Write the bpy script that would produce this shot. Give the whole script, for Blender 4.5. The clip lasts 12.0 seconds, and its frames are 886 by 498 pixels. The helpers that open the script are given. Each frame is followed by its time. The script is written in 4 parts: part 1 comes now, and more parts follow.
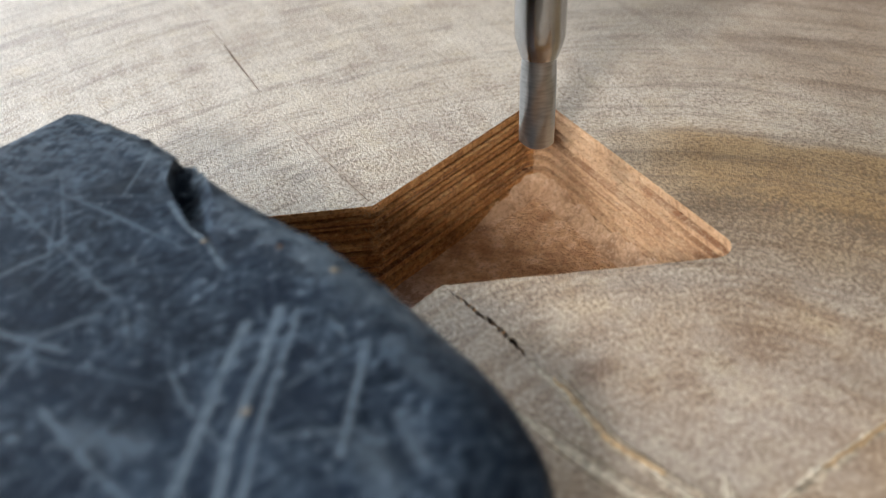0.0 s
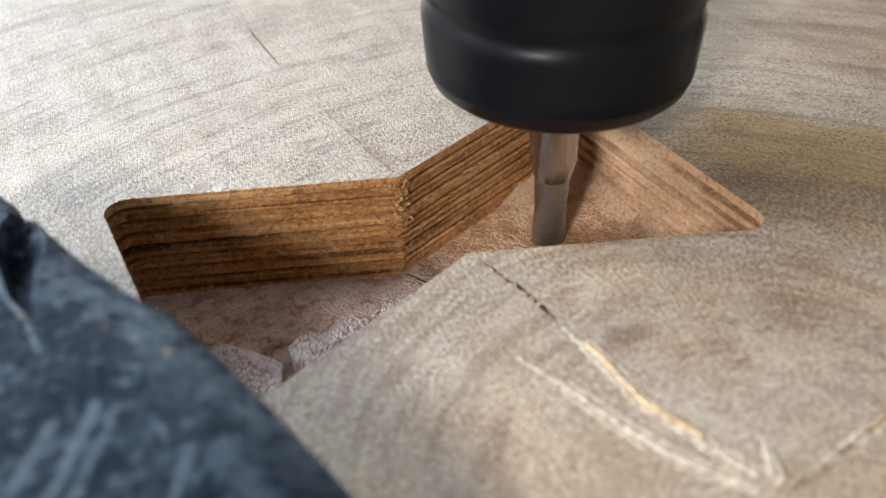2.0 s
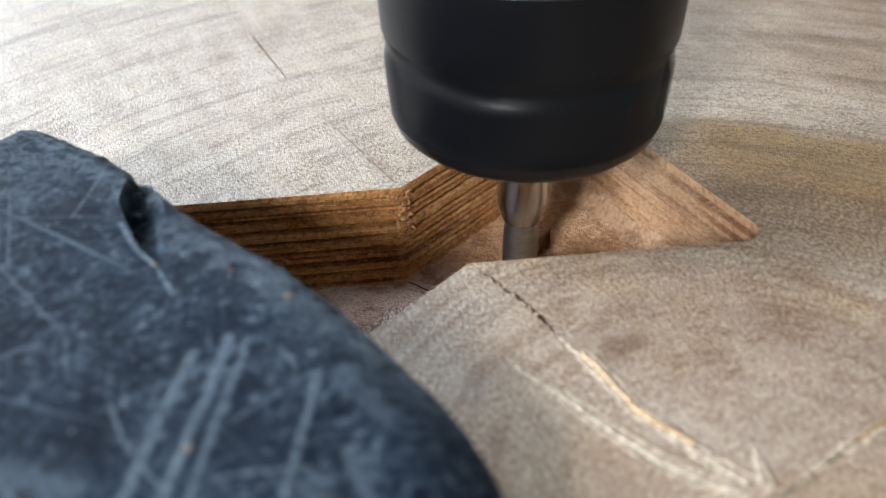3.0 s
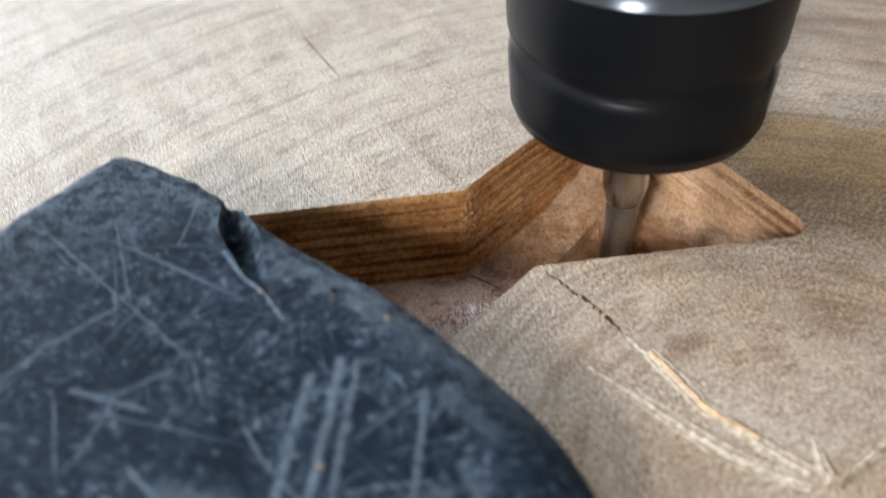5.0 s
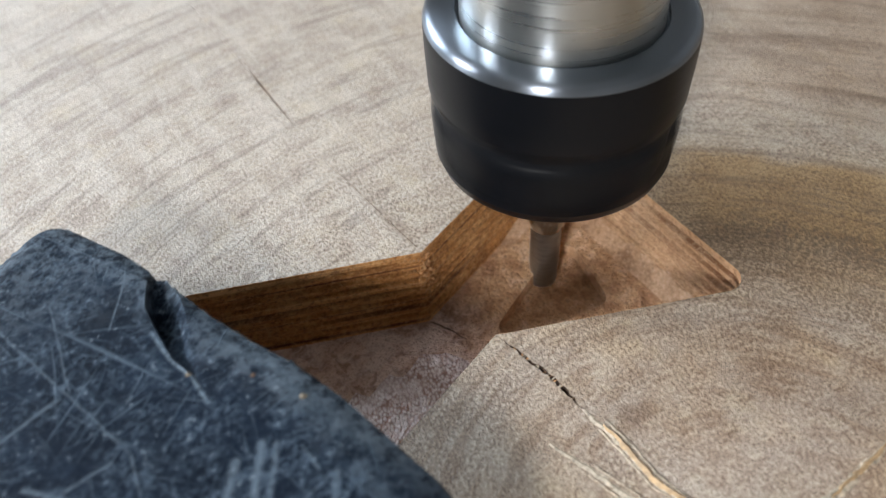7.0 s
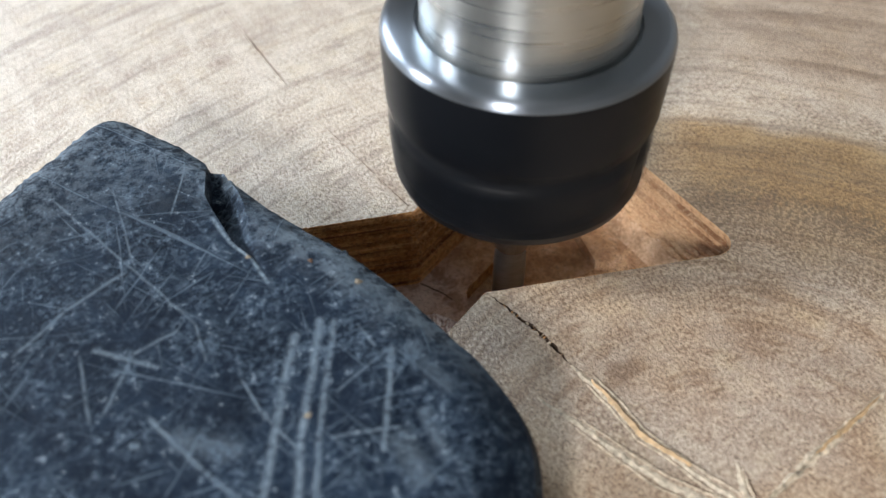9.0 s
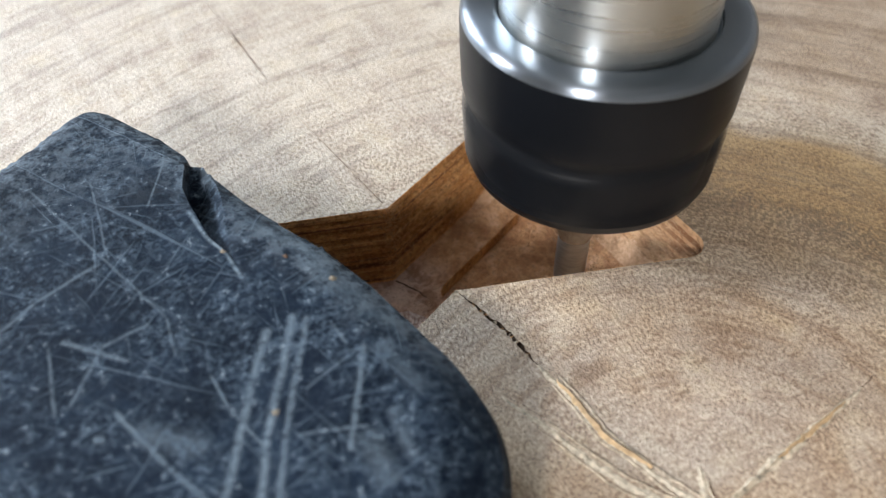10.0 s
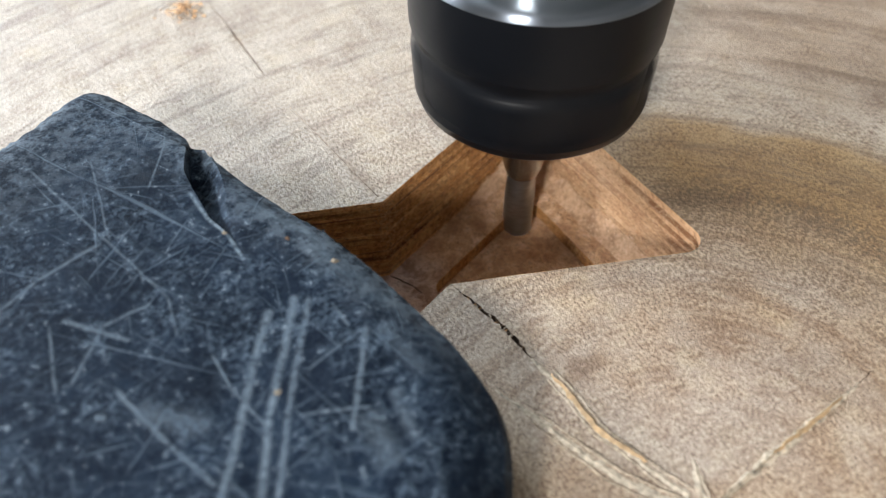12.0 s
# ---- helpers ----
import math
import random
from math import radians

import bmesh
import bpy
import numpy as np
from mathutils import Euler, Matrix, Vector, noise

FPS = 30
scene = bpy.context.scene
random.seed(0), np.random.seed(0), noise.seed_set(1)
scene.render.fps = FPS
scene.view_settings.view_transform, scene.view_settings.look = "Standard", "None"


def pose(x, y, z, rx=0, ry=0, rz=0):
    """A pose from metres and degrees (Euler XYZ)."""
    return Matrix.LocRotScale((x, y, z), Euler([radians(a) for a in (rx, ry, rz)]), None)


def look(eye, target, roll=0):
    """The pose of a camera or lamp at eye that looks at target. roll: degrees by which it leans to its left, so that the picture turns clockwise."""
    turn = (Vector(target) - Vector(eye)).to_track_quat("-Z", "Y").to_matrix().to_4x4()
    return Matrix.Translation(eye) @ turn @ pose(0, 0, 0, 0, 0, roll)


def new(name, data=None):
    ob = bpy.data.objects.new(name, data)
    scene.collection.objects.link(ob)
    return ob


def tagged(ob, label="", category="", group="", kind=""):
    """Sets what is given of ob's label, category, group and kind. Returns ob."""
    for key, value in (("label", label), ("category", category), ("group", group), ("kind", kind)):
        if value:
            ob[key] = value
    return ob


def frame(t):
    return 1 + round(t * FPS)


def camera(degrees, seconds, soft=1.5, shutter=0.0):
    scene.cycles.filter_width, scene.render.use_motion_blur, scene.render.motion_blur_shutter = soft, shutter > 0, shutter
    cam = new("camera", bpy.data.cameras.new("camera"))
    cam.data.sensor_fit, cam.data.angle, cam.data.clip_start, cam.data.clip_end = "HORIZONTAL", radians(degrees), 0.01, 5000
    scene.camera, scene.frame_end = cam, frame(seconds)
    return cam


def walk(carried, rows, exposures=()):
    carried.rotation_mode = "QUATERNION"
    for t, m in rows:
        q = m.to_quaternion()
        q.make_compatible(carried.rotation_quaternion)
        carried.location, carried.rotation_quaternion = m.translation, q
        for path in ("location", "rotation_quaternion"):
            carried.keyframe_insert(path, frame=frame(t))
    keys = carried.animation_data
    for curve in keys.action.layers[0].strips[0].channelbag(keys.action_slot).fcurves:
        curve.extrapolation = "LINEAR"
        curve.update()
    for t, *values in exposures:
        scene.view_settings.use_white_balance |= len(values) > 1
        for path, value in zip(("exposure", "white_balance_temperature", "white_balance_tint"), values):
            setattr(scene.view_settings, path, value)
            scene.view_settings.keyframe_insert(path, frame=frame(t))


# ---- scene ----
from mathutils.geometry import delaunay_2d_cdt

CM = 0.01
LENS = 47.97

# ---- camera: seconds, place in centimetres, yaw, pitch, roll ----
PATH = [
    (0, -4.81, -10.89, 8.75, -26.49, -36.76, -2.62),
    (0.5, -4.95, -10.85, 8.51, -26.38, -36.69, -2.74),
    (1, -5.11, -10.89, 8.27, -26.28, -36.27, -2.48),
    (1.5, -5.18, -10.91, 8.11, -26.19, -35.76, -2.11),
    (2, -5.25, -10.94, 8.02, -26.34, -35.57, -1.85),
    (2.5, -5.26, -11.15, 8.25, -26.01, -35.45, -2.00),
    (3, -5.26, -11.13, 8.31, -25.93, -35.52, -1.94),
    (4.8, -5.56, -10.66, 9.48, -25.49, -39.88, -2.49),
    (5, -6.22, -10.90, 9.77, -25.61, -39.07, -3.86),
    (5.5, -5.56, -9.97, 12.72, -24.92, -44.63, -7.55),
    (6, -5.30, -9.33, 12.64, -27.32, -45.17, -5.93),
    (6.5, -5.33, -9.60, 12.64, -28.36, -45.39, -5.44),
    (7, -5.58, -9.80, 12.43, -28.80, -45.27, -4.98),
    (9, -5.96, -10.17, 11.99, -29.96, -45.41, -2.73),
    (9.5, -5.75, -10.35, 11.87, -29.70, -45.29, -2.21),
    (10, -5.44, -10.46, 11.94, -29.37, -45.51, -2.25),
    (10.5, -5.56, -10.42, 11.84, -29.56, -45.42, -1.92),
    (11, -5.51, -10.57, 11.88, -29.32, -45.37, -1.96),
    (11.5, -5.41, -10.65, 11.85, -29.38, -45.32, -1.89),
    (12, -5.41, -10.58, 11.69, -29.34, -45.06, -1.86),
]


def eye_pose(x, y, z, yaw, pitch, roll):
    return pose(x * CM, y * CM, z * CM, 0, 0, yaw) @ pose(0, 0, 0, 90 + pitch) @ pose(0, 0, 0, 0, 0, roll)


cam = camera(LENS, 12.0, 1.2, 0.5)
cam.data.dof.use_dof = True
cam.data.dof.focus_distance = 0.165
cam.data.dof.aperture_fstop = 18.0
walk(cam, [(t, eye_pose(*r)) for t, *r in PATH], [(0.0, -0.02, 6450, 10), (0.6, 0.0, 6450, 10), (3.0, 0.22, 6150, 10), (5.0, 0.15, 6250, 10), (6.0, -0.04, 6400, 10), (7.0, -0.06, 6250, 10), (8.8, 0.27, 6350, 10), (12.0, 0.33, 6400, 10)])

# ---- light: daylight through three windows ----
world = bpy.data.worlds.new("sky")
scene.world = world
world.use_nodes = True
wn = world.node_tree.nodes
sky = wn.new("ShaderNodeTexSky")
sky.sky_type, sky.sun_disc, sky.sun_elevation, sky.sun_rotation = "NISHITA", False, radians(35), radians(200)
wn["Background"].inputs[1].default_value = 0.1
world.node_tree.links.new(sky.outputs[0], wn["Background"].inputs[0])


def window_light(name, place, target, wide, high, watts, colour):
    lamp = bpy.data.lights.new(name, "AREA")
    lamp.shape, lamp.size, lamp.size_y, lamp.energy, lamp.color = "RECTANGLE", wide, high, watts, colour
    ob = new(name, lamp)
    ob.matrix_world = look(place, target)
    return ob


window_light("window_light_west", (-1.58, 0.95, 1.05), (0.4, -0.2, -0.2), 0.46, 0.46, 36, (0.97, 0.98, 1.0))
window_light("window_light_southwest", (-1.58, -1.35, 1.22), (0.3, 0.3, -0.2), 0.32, 0.36, 56, (1.0, 0.965, 0.925))
window_light("window_light_north", (-0.75, 2.48, 1.3), (-0.4, 0.4, 0.3), 1.5, 1.1, 80, (0.84, 0.93, 1.0))


# ---- material tools ----
def material(name, rough=0.6, metal=0.0, colour=(0.5, 0.5, 0.5)):
    m = bpy.data.materials.new(name)
    m.use_nodes = True
    b = m.node_tree.nodes["Principled BSDF"]
    b.inputs["Base Color"].default_value = (*colour, 1)
    b.inputs["Roughness"].default_value = rough
    b.inputs["Metallic"].default_value = metal
    return m, m.node_tree.nodes, m.node_tree.links, b


def coords(nodes, links, scale=(1, 1, 1), spin=0.0, shift=(0, 0, 0), source="Object"):
    """Object coordinates, first turned and shifted, then stretched."""
    tc = nodes.new("ShaderNodeTexCoord")
    turn = nodes.new("ShaderNodeMapping")
    turn.inputs["Rotation"].default_value = (0, 0, radians(spin))
    turn.inputs["Location"].default_value = shift
    size = nodes.new("ShaderNodeMapping")
    size.inputs["Scale"].default_value = scale
    links.new(tc.outputs[source], turn.inputs[0])
    links.new(turn.outputs[0], size.inputs[0])
    return size.outputs[0]


def noisy(nodes, links, vector, scale, detail=4.0, rough=0.55, distort=0.0):
    n = nodes.new("ShaderNodeTexNoise")
    n.inputs["Scale"].default_value, n.inputs["Detail"].default_value = scale, detail
    n.inputs["Roughness"].default_value, n.inputs["Distortion"].default_value = rough, distort
    links.new(vector, n.inputs["Vector"])
    return n.outputs["Fac"]


def ramp(nodes, links, fac, stops):
    r = nodes.new("ShaderNodeValToRGB")
    while len(r.color_ramp.elements) < len(stops):
        r.color_ramp.elements.new(0.5)
    for e, (p, c) in zip(r.color_ramp.elements, stops):
        e.position = p
        e.color = (*c, 1) if isinstance(c, tuple) else (c, c, c, 1)
    links.new(fac, r.inputs[0])
    return r.outputs[0]


def blend(nodes, links, fac, a, b, mode="MIX"):
    m = nodes.new("ShaderNodeMix")
    m.data_type, m.blend_type = "RGBA", mode
    for value, socket in ((fac, m.inputs[0]), (a, m.inputs[6]), (b, m.inputs[7])):
        if isinstance(value, bpy.types.NodeSocket):
            links.new(value, socket)
        elif isinstance(value, tuple):
            socket.default_value = (*value, 1)
        else:
            socket.default_value = value
    return m.outputs[2]


def maths(nodes, links, op, a, b=0.0):
    m = nodes.new("ShaderNodeMath")
    m.operation = op
    for value, socket in ((a, m.inputs[0]), (b, m.inputs[1])):
        if isinstance(value, bpy.types.NodeSocket):
            links.new(value, socket)
        else:
            socket.default_value = value
    return m.outputs[0]


def bump(nodes, links, shader, height, strength, distance):
    b = nodes.new("ShaderNodeBump")
    b.inputs["Strength"].default_value, b.inputs["Distance"].default_value = strength, distance
    links.new(height, b.inputs["Height"])
    links.new(b.outputs[0], shader.inputs["Normal"])


PITH = (0.85, -6.2)


def ring_radius(nodes, links, wobble=0.006):
    """Distance from the pith in metres, bent by slow noise."""
    at = coords(nodes, links, shift=(-PITH[0] * CM - wobble / 2, -PITH[1] * CM - wobble / 2, 0))
    n = nodes.new("ShaderNodeTexNoise")
    n.inputs["Scale"].default_value, n.inputs["Detail"].default_value = 26, 1.5
    links.new(at, n.inputs["Vector"])
    v = nodes.new("ShaderNodeVectorMath")
    v.operation = "MULTIPLY_ADD"
    links.new(n.outputs["Color"], v.inputs[0])
    v.inputs[1].default_value = (wobble, wobble, 0)
    links.new(at, v.inputs[2])
    flat = nodes.new("ShaderNodeVectorMath")
    flat.operation = "MULTIPLY"
    links.new(v.outputs[0], flat.inputs[0])
    flat.inputs[1].default_value = (1, 1, 0)
    l = nodes.new("ShaderNodeVectorMath")
    l.operation = "LENGTH"
    links.new(flat.outputs[0], l.inputs[0])
    return l.outputs["Value"], at


def polar(nodes, links, at, radius):
    """Radius and angle about the pith as a vector."""
    sep = nodes.new("ShaderNodeSeparateXYZ")
    links.new(at, sep.inputs[0])
    angle = maths(nodes, links, "ARCTAN2", sep.outputs[1], sep.outputs[0])
    both = nodes.new("ShaderNodeCombineXYZ")
    links.new(radius, both.inputs[0])
    links.new(angle, both.inputs[1])
    return both.outputs[0]


def scaled(nodes, links, vector, scale):
    v = nodes.new("ShaderNodeVectorMath")
    v.operation = "MULTIPLY"
    links.new(vector, v.inputs[0])
    v.inputs[1].default_value = scale
    return v.outputs[0]


def times(n, l, a, b):
    return blend(n, l, 1.0, a, b, "MULTIPLY")


def placed(n, l, at, turn, wide, deep, vector=None):
    """Coordinates in centimetres about a place, turned, one unit being the width and the depth given."""
    m = n.new("ShaderNodeMapping")
    m.vector_type = "TEXTURE"
    m.inputs["Location"].default_value = (at[0] * CM, at[1] * CM, 0)
    m.inputs["Rotation"].default_value = (0, 0, radians(turn))
    m.inputs["Scale"].default_value = (wide * CM, deep * CM, 1)
    l.new(vector or coords(n, l), m.inputs[0])
    sep = n.new("ShaderNodeSeparateXYZ")
    l.new(m.outputs[0], sep.inputs[0])
    return sep.outputs[0], sep.outputs[1]


def stain(n, l, at, turn, wide, deep):
    """A soft oval of half sizes wide and deep: 1 in the middle, 0 at its rim."""
    x, y = placed(n, l, at, turn, wide, deep)
    far = maths(n, l, "SQRT", maths(n, l, "ADD", maths(n, l, "MULTIPLY", x, x), maths(n, l, "MULTIPLY", y, y)))
    return maths(n, l, "MAXIMUM", maths(n, l, "SUBTRACT", 1.0, far), 0.0)


def stroke(n, l, vector, a, b, wide):
    """A scratch from a to b (centimetres): 1 along its middle, 0 at its sides and ends."""
    a, b = Vector(a), Vector(b)
    x, y = placed(n, l, a, math.degrees(math.atan2((b - a).y, (b - a).x)), (b - a).length, wide / 2, vector)
    ends = maths(n, l, "MULTIPLY", maths(n, l, "MINIMUM", maths(n, l, "ADD", x, 0.02), maths(n, l, "SUBTRACT", 1.02, x)), 14.0)
    ends = maths(n, l, "MAXIMUM", maths(n, l, "MINIMUM", ends, 1.0), 0.0)
    return maths(n, l, "MULTIPLY", maths(n, l, "MAXIMUM", maths(n, l, "SUBTRACT", 1.0, maths(n, l, "ABSOLUTE", y)), 0.0), ends)


def end_grain():
    m, n, l, b = material("end_grain", 0.5)
    r, at = ring_radius(n, l, 0.003)
    pol = polar(n, l, at, r)
    sep = n.new("ShaderNodeSeparateXYZ")
    l.new(pol, sep.inputs[0])
    slow = maths(n, l, "MULTIPLY", maths(n, l, "SUBTRACT", noisy(n, l, at, 60, 4, 0.6), 0.5), 0.012)
    zones = maths(n, l, "MULTIPLY", maths(n, l, "ADD", r, slow), 5.0)
    crisp = maths(n, l, "MULTIPLY", r, 5.0)
    side = maths(n, l, "ADD", maths(n, l, "MULTIPLY", sep.outputs[1], 0.4), maths(n, l, "MULTIPLY", slow, 8.0))
    # heartwood pinkish tan, then cream towards the bark
    base = ramp(n, l, zones, [(0.10, (0.335, 0.258, 0.196)), (0.22, (0.335, 0.268, 0.204)), (0.36, (0.355, 0.295, 0.22)), (0.48, (0.42, 0.36, 0.29)), (0.62, (0.43, 0.375, 0.305)), (0.72, (0.36, 0.305, 0.245)), (0.9, (0.44, 0.385, 0.325))])
    # bands along the rings
    broad = noisy(n, l, scaled(n, l, pol, (130, 1.8, 1)), 1.0, 4, 0.62)
    fade = ramp(n, l, zones, [(0.12, 0.15), (0.28, 1.0)])
    base = blend(n, l, times(n, l, ramp(n, l, broad, [(0.36, 0.5), (0.50, 0.0)]), fade), base, (0.21, 0.16, 0.125))
    base = blend(n, l, ramp(n, l, broad, [(0.55, 0.0), (0.66, 0.6)]), base, (0.50, 0.43, 0.34))
    # patches of torn and of burnished grain
    far = ramp(n, l, zones, [(0.24, 0.25), (0.42, 1.0)])
    rays = noisy(n, l, scaled(n, l, pol, (150, 13, 1)), 1.0, 5, 0.68)
    base = blend(n, l, times(n, l, ramp(n, l, rays, [(0.51, 0.0), (0.62, 0.6)]), far), base, (0.52, 0.47, 0.40))
    base = blend(n, l, times(n, l, ramp(n, l, rays, [(0.36, 0.4), (0.48, 0.0)]), far), base, (0.25, 0.195, 0.155))
    blot = noisy(n, l, at, 95, 5, 0.7)
    near = ramp(n, l, zones, [(0.30, 1.0), (0.45, 0.3)])
    base = blend(n, l, times(n, l, ramp(n, l, blot, [(0.52, 0.0), (0.66, 0.36)]), near), base, (0.225, 0.155, 0.11))
    base = blend(n, l, ramp(n, l, blot, [(0.35, 0.55), (0.47, 0.0)]), base, (0.45, 0.375, 0.26))
    saw = noisy(n, l, coords(n, l, (24, 150, 1), 62), 1.0, 6, 0.7)
    base = blend(n, l, ramp(n, l, saw, [(0.52, 0.0), (0.66, 0.35)]), base, (0.54, 0.47, 0.40))
    # pale saw strokes that run across the rings, woven with strokes along them
    weave = ramp(n, l, noisy(n, l, coords(n, l, (230, 26, 1), 4), 1.0, 5, 0.68), [(0.48, 0.0), (0.60, 0.55)])
    weave = blend(n, l, 1.0, weave, ramp(n, l, noisy(n, l, coords(n, l, (20, 120, 1), -14), 1.0, 5, 0.7), [(0.50, 0.0), (0.63, 0.5)]), "LIGHTEN")
    base = blend(n, l, times(n, l, weave, far), base, (0.53, 0.485, 0.425))
    cross = ramp(n, l, noisy(n, l, coords(n, l, (170, 20, 1), -6, (0.3, 0.1, 0)), 1.0, 5, 0.66), [(0.36, 0.4), (0.46, 0.0)])
    base = blend(n, l, times(n, l, cross, far), base, (0.27, 0.215, 0.175))
    # short dark dashes that follow the rings, in patches
    dash = noisy(n, l, scaled(n, l, pol, (950, 60, 1)), 1.0, 3, 0.62)
    patch = noisy(n, l, scaled(n, l, pol, (130, 7, 1)), 1.0, 4, 0.65)
    patch = ramp(n, l, patch, [(0.46, 0.15), (0.58, 1.0)])
    base = blend(n, l, times(n, l, ramp(n, l, dash, [(0.52, 0.0), (0.62, 0.6)]), times(n, l, times(n, l, patch, fade), ramp(n, l, zones, [(0.45, 1.0), (0.58, 0.4)]))), base, (0.16, 0.112, 0.082))
    pores = noisy(n, l, coords(n, l, (1900, 1250, 1), 8), 1.0, 3, 0.66)
    gate = ramp(n, l, noisy(n, l, at, 160, 4, 0.65), [(0.40, 0.3), (0.60, 1.0)])
    base = blend(n, l, times(n, l, ramp(n, l, pores, [(0.51, 0.0), (0.60, 0.85)]), times(n, l, gate, ramp(n, l, zones, [(0.42, 1.0), (0.60, 0.7)]))), base, (0.15, 0.095, 0.062))
    base = blend(n, l, ramp(n, l, pores, [(0.38, 0.6), (0.48, 0.0)]), base, (0.57, 0.48, 0.385))
    arcs = noisy(n, l, scaled(n, l, pol, (330, 2.0, 1)), 1.0, 4, 0.64)
    arcs = times(n, l, ramp(n, l, arcs, [(0.51, 0.0), (0.60, 0.65)]), ramp(n, l, zones, [(0.05, 0.3), (0.12, 1.0), (0.32, 1.0), (0.42, 0.2)]))
    base = blend(n, l, arcs, base, times(n, l, base, (0.60, 0.50, 0.42)))
    warm = ramp(n, l, noisy(n, l, at, 40, 4, 0.6), [(0.44, 0.0), (0.60, 0.8)])
    base = blend(n, l, times(n, l, warm, ramp(n, l, zones, [(0.26, 1.0), (0.36, 0.0)])), base, times(n, l, base, (1.03, 0.94, 0.80)))
    # golden heart stain between two rings on one side
    gold = times(n, l, ramp(n, l, zones, [(0.215, 0.0), (0.27, 0.55), (0.315, 0.9), (0.395, 0.9), (0.415, 0.2), (0.50, 0.0)]), ramp(n, l, side, [(0.36, 1.0), (0.50, 0.0)]))
    base = blend(n, l, gold, base, times(n, l, base, (0.64, 0.47, 0.24)))
    outer = times(n, l, ramp(n, l, zones, [(0.44, 0.0), (0.52, 0.8)]), ramp(n, l, side, [(0.26, 1.0), (0.48, 0.0)]))
    base = blend(n, l, outer, base, times(n, l, base, (0.57, 0.475, 0.39)))
    streak = noisy(n, l, scaled(n, l, pol, (170, 1.5, 1)), 1.0, 4, 0.62)
    base = blend(n, l, times(n, l, ramp(n, l, streak, [(0.50, 0.0), (0.58, 0.75)]), outer), base, times(n, l, base, (0.5, 0.42, 0.36)))
    # thin ring lines, broken here and there
    lines = noisy(n, l, scaled(n, l, pol, (150, 1.1, 1)), 1.0, 3, 0.5)
    lines = times(n, l, ramp(n, l, lines, [(0.462, 0.0), (0.485, 0.45), (0.508, 0.0)]), fade)
    ring = ramp(n, l, crisp, [(0.403, 0.0), (0.408, 0.7), (0.413, 0.0)])
    ring = times(n, l, ring, ramp(n, l, side, [(0.36, 1.0), (0.5, 0.0)]))
    lines = blend(n, l, 1.0, lines, ring, "LIGHTEN")
    gaps = ramp(n, l, noisy(n, l, scaled(n, l, pol, (60, 9, 1)), 1.0, 3, 0.6), [(0.36, 0.2), (0.48, 1.0)])
    base = blend(n, l, times(n, l, lines, gaps), base, (0.095, 0.062, 0.042))
    # freckled dark ring just past the pocket's corner
    belt = ramp(n, l, zones, [(0.18, 0.0), (0.23, 0.5), (0.27, 0.6), (0.285, 1.0), (0.305, 1.0), (0.33, 0.0)])
    belt = times(n, l, belt, ramp(n, l, side, [(0.36, 1.0), (0.5, 0.25)]))
    freckle = maths(n, l, "ADD", maths(n, l, "MULTIPLY", pores, 0.5), maths(n, l, "MULTIPLY", dash, 0.5))
    base = blend(n, l, times(n, l, ramp(n, l, freckle, [(0.46, 0.05), (0.57, 0.8)]), belt), base, (0.10, 0.068, 0.038))
    # sparse dark flecks in drifts
    fleck = ramp(n, l, noisy(n, l, coords(n, l, (2700, 2000, 1), 8, (0.2, 0.4, 0)), 1.0, 2, 0.6), [(0.56, 0.0), (0.64, 0.9)])
    drift = ramp(n, l, noisy(n, l, scaled(n, l, pol, (120, 5, 1)), 1.0, 4, 0.7), [(0.44, 0.1), (0.58, 1.0)])
    base = blend(n, l, times(n, l, times(n, l, fleck, drift), ramp(n, l, zones, [(0.44, 1.0), (0.6, 0.65)])), base, (0.11, 0.072, 0.045))
    # brown stains, each with its own place and size
    grime = ramp(n, l, noisy(n, l, at, 520, 4, 0.7), [(0.36, 0.1), (0.58, 1.0)])
    for x, y, wide, deep, turn, strength in ((-1.1, 7.32, 0.55, 0.4, 20, 0.75), (9.5, -1.4, 0.55, 0.5, 0, 0.9), (-2.7, 4.76, 0.4, 0.2, 30, 0.4), (-0.02, 1.9, 0.28, 0.4, 0, 0.7),
                                             (0.75, -3.6, 0.5, 0.45, -40, 0.85), (3.5, -5.2, 0.55, 0.3, -60, 0.6), (5.26, -2.1, 0.3, 0.16, 30, 0.8), (-1.6, 2.4, 0.5, 0.2, 10, 0.3)):
        spot = stain(n, l, (x, y), turn, wide, deep)
        base = blend(n, l, times(n, l, maths(n, l, "MULTIPLY", spot, strength), grime), base, (0.13, 0.078, 0.05))
    l.new(base, b.inputs["Base Color"])
    b.inputs["Specular IOR Level"].default_value = 0.8
    l.new(ramp(n, l, pores, [(0.40, 0.40), (0.60, 0.56)]), b.inputs["Roughness"])
    high = maths(n, l, "ADD", maths(n, l, "MULTIPLY", pores, -1.0), maths(n, l, "ADD", maths(n, l, "MULTIPLY", saw, 0.5), maths(n, l, "MULTIPLY", dash, -0.5)))
    crisp_grain = noisy(n, l, coords(n, l, (3600, 2600, 1), 8), 1.0, 2, 0.6)
    bump(n, l, b, maths(n, l, "ADD", high, maths(n, l, "MULTIPLY", crisp_grain, -0.6)), 0.4, 0.0008)
    return m


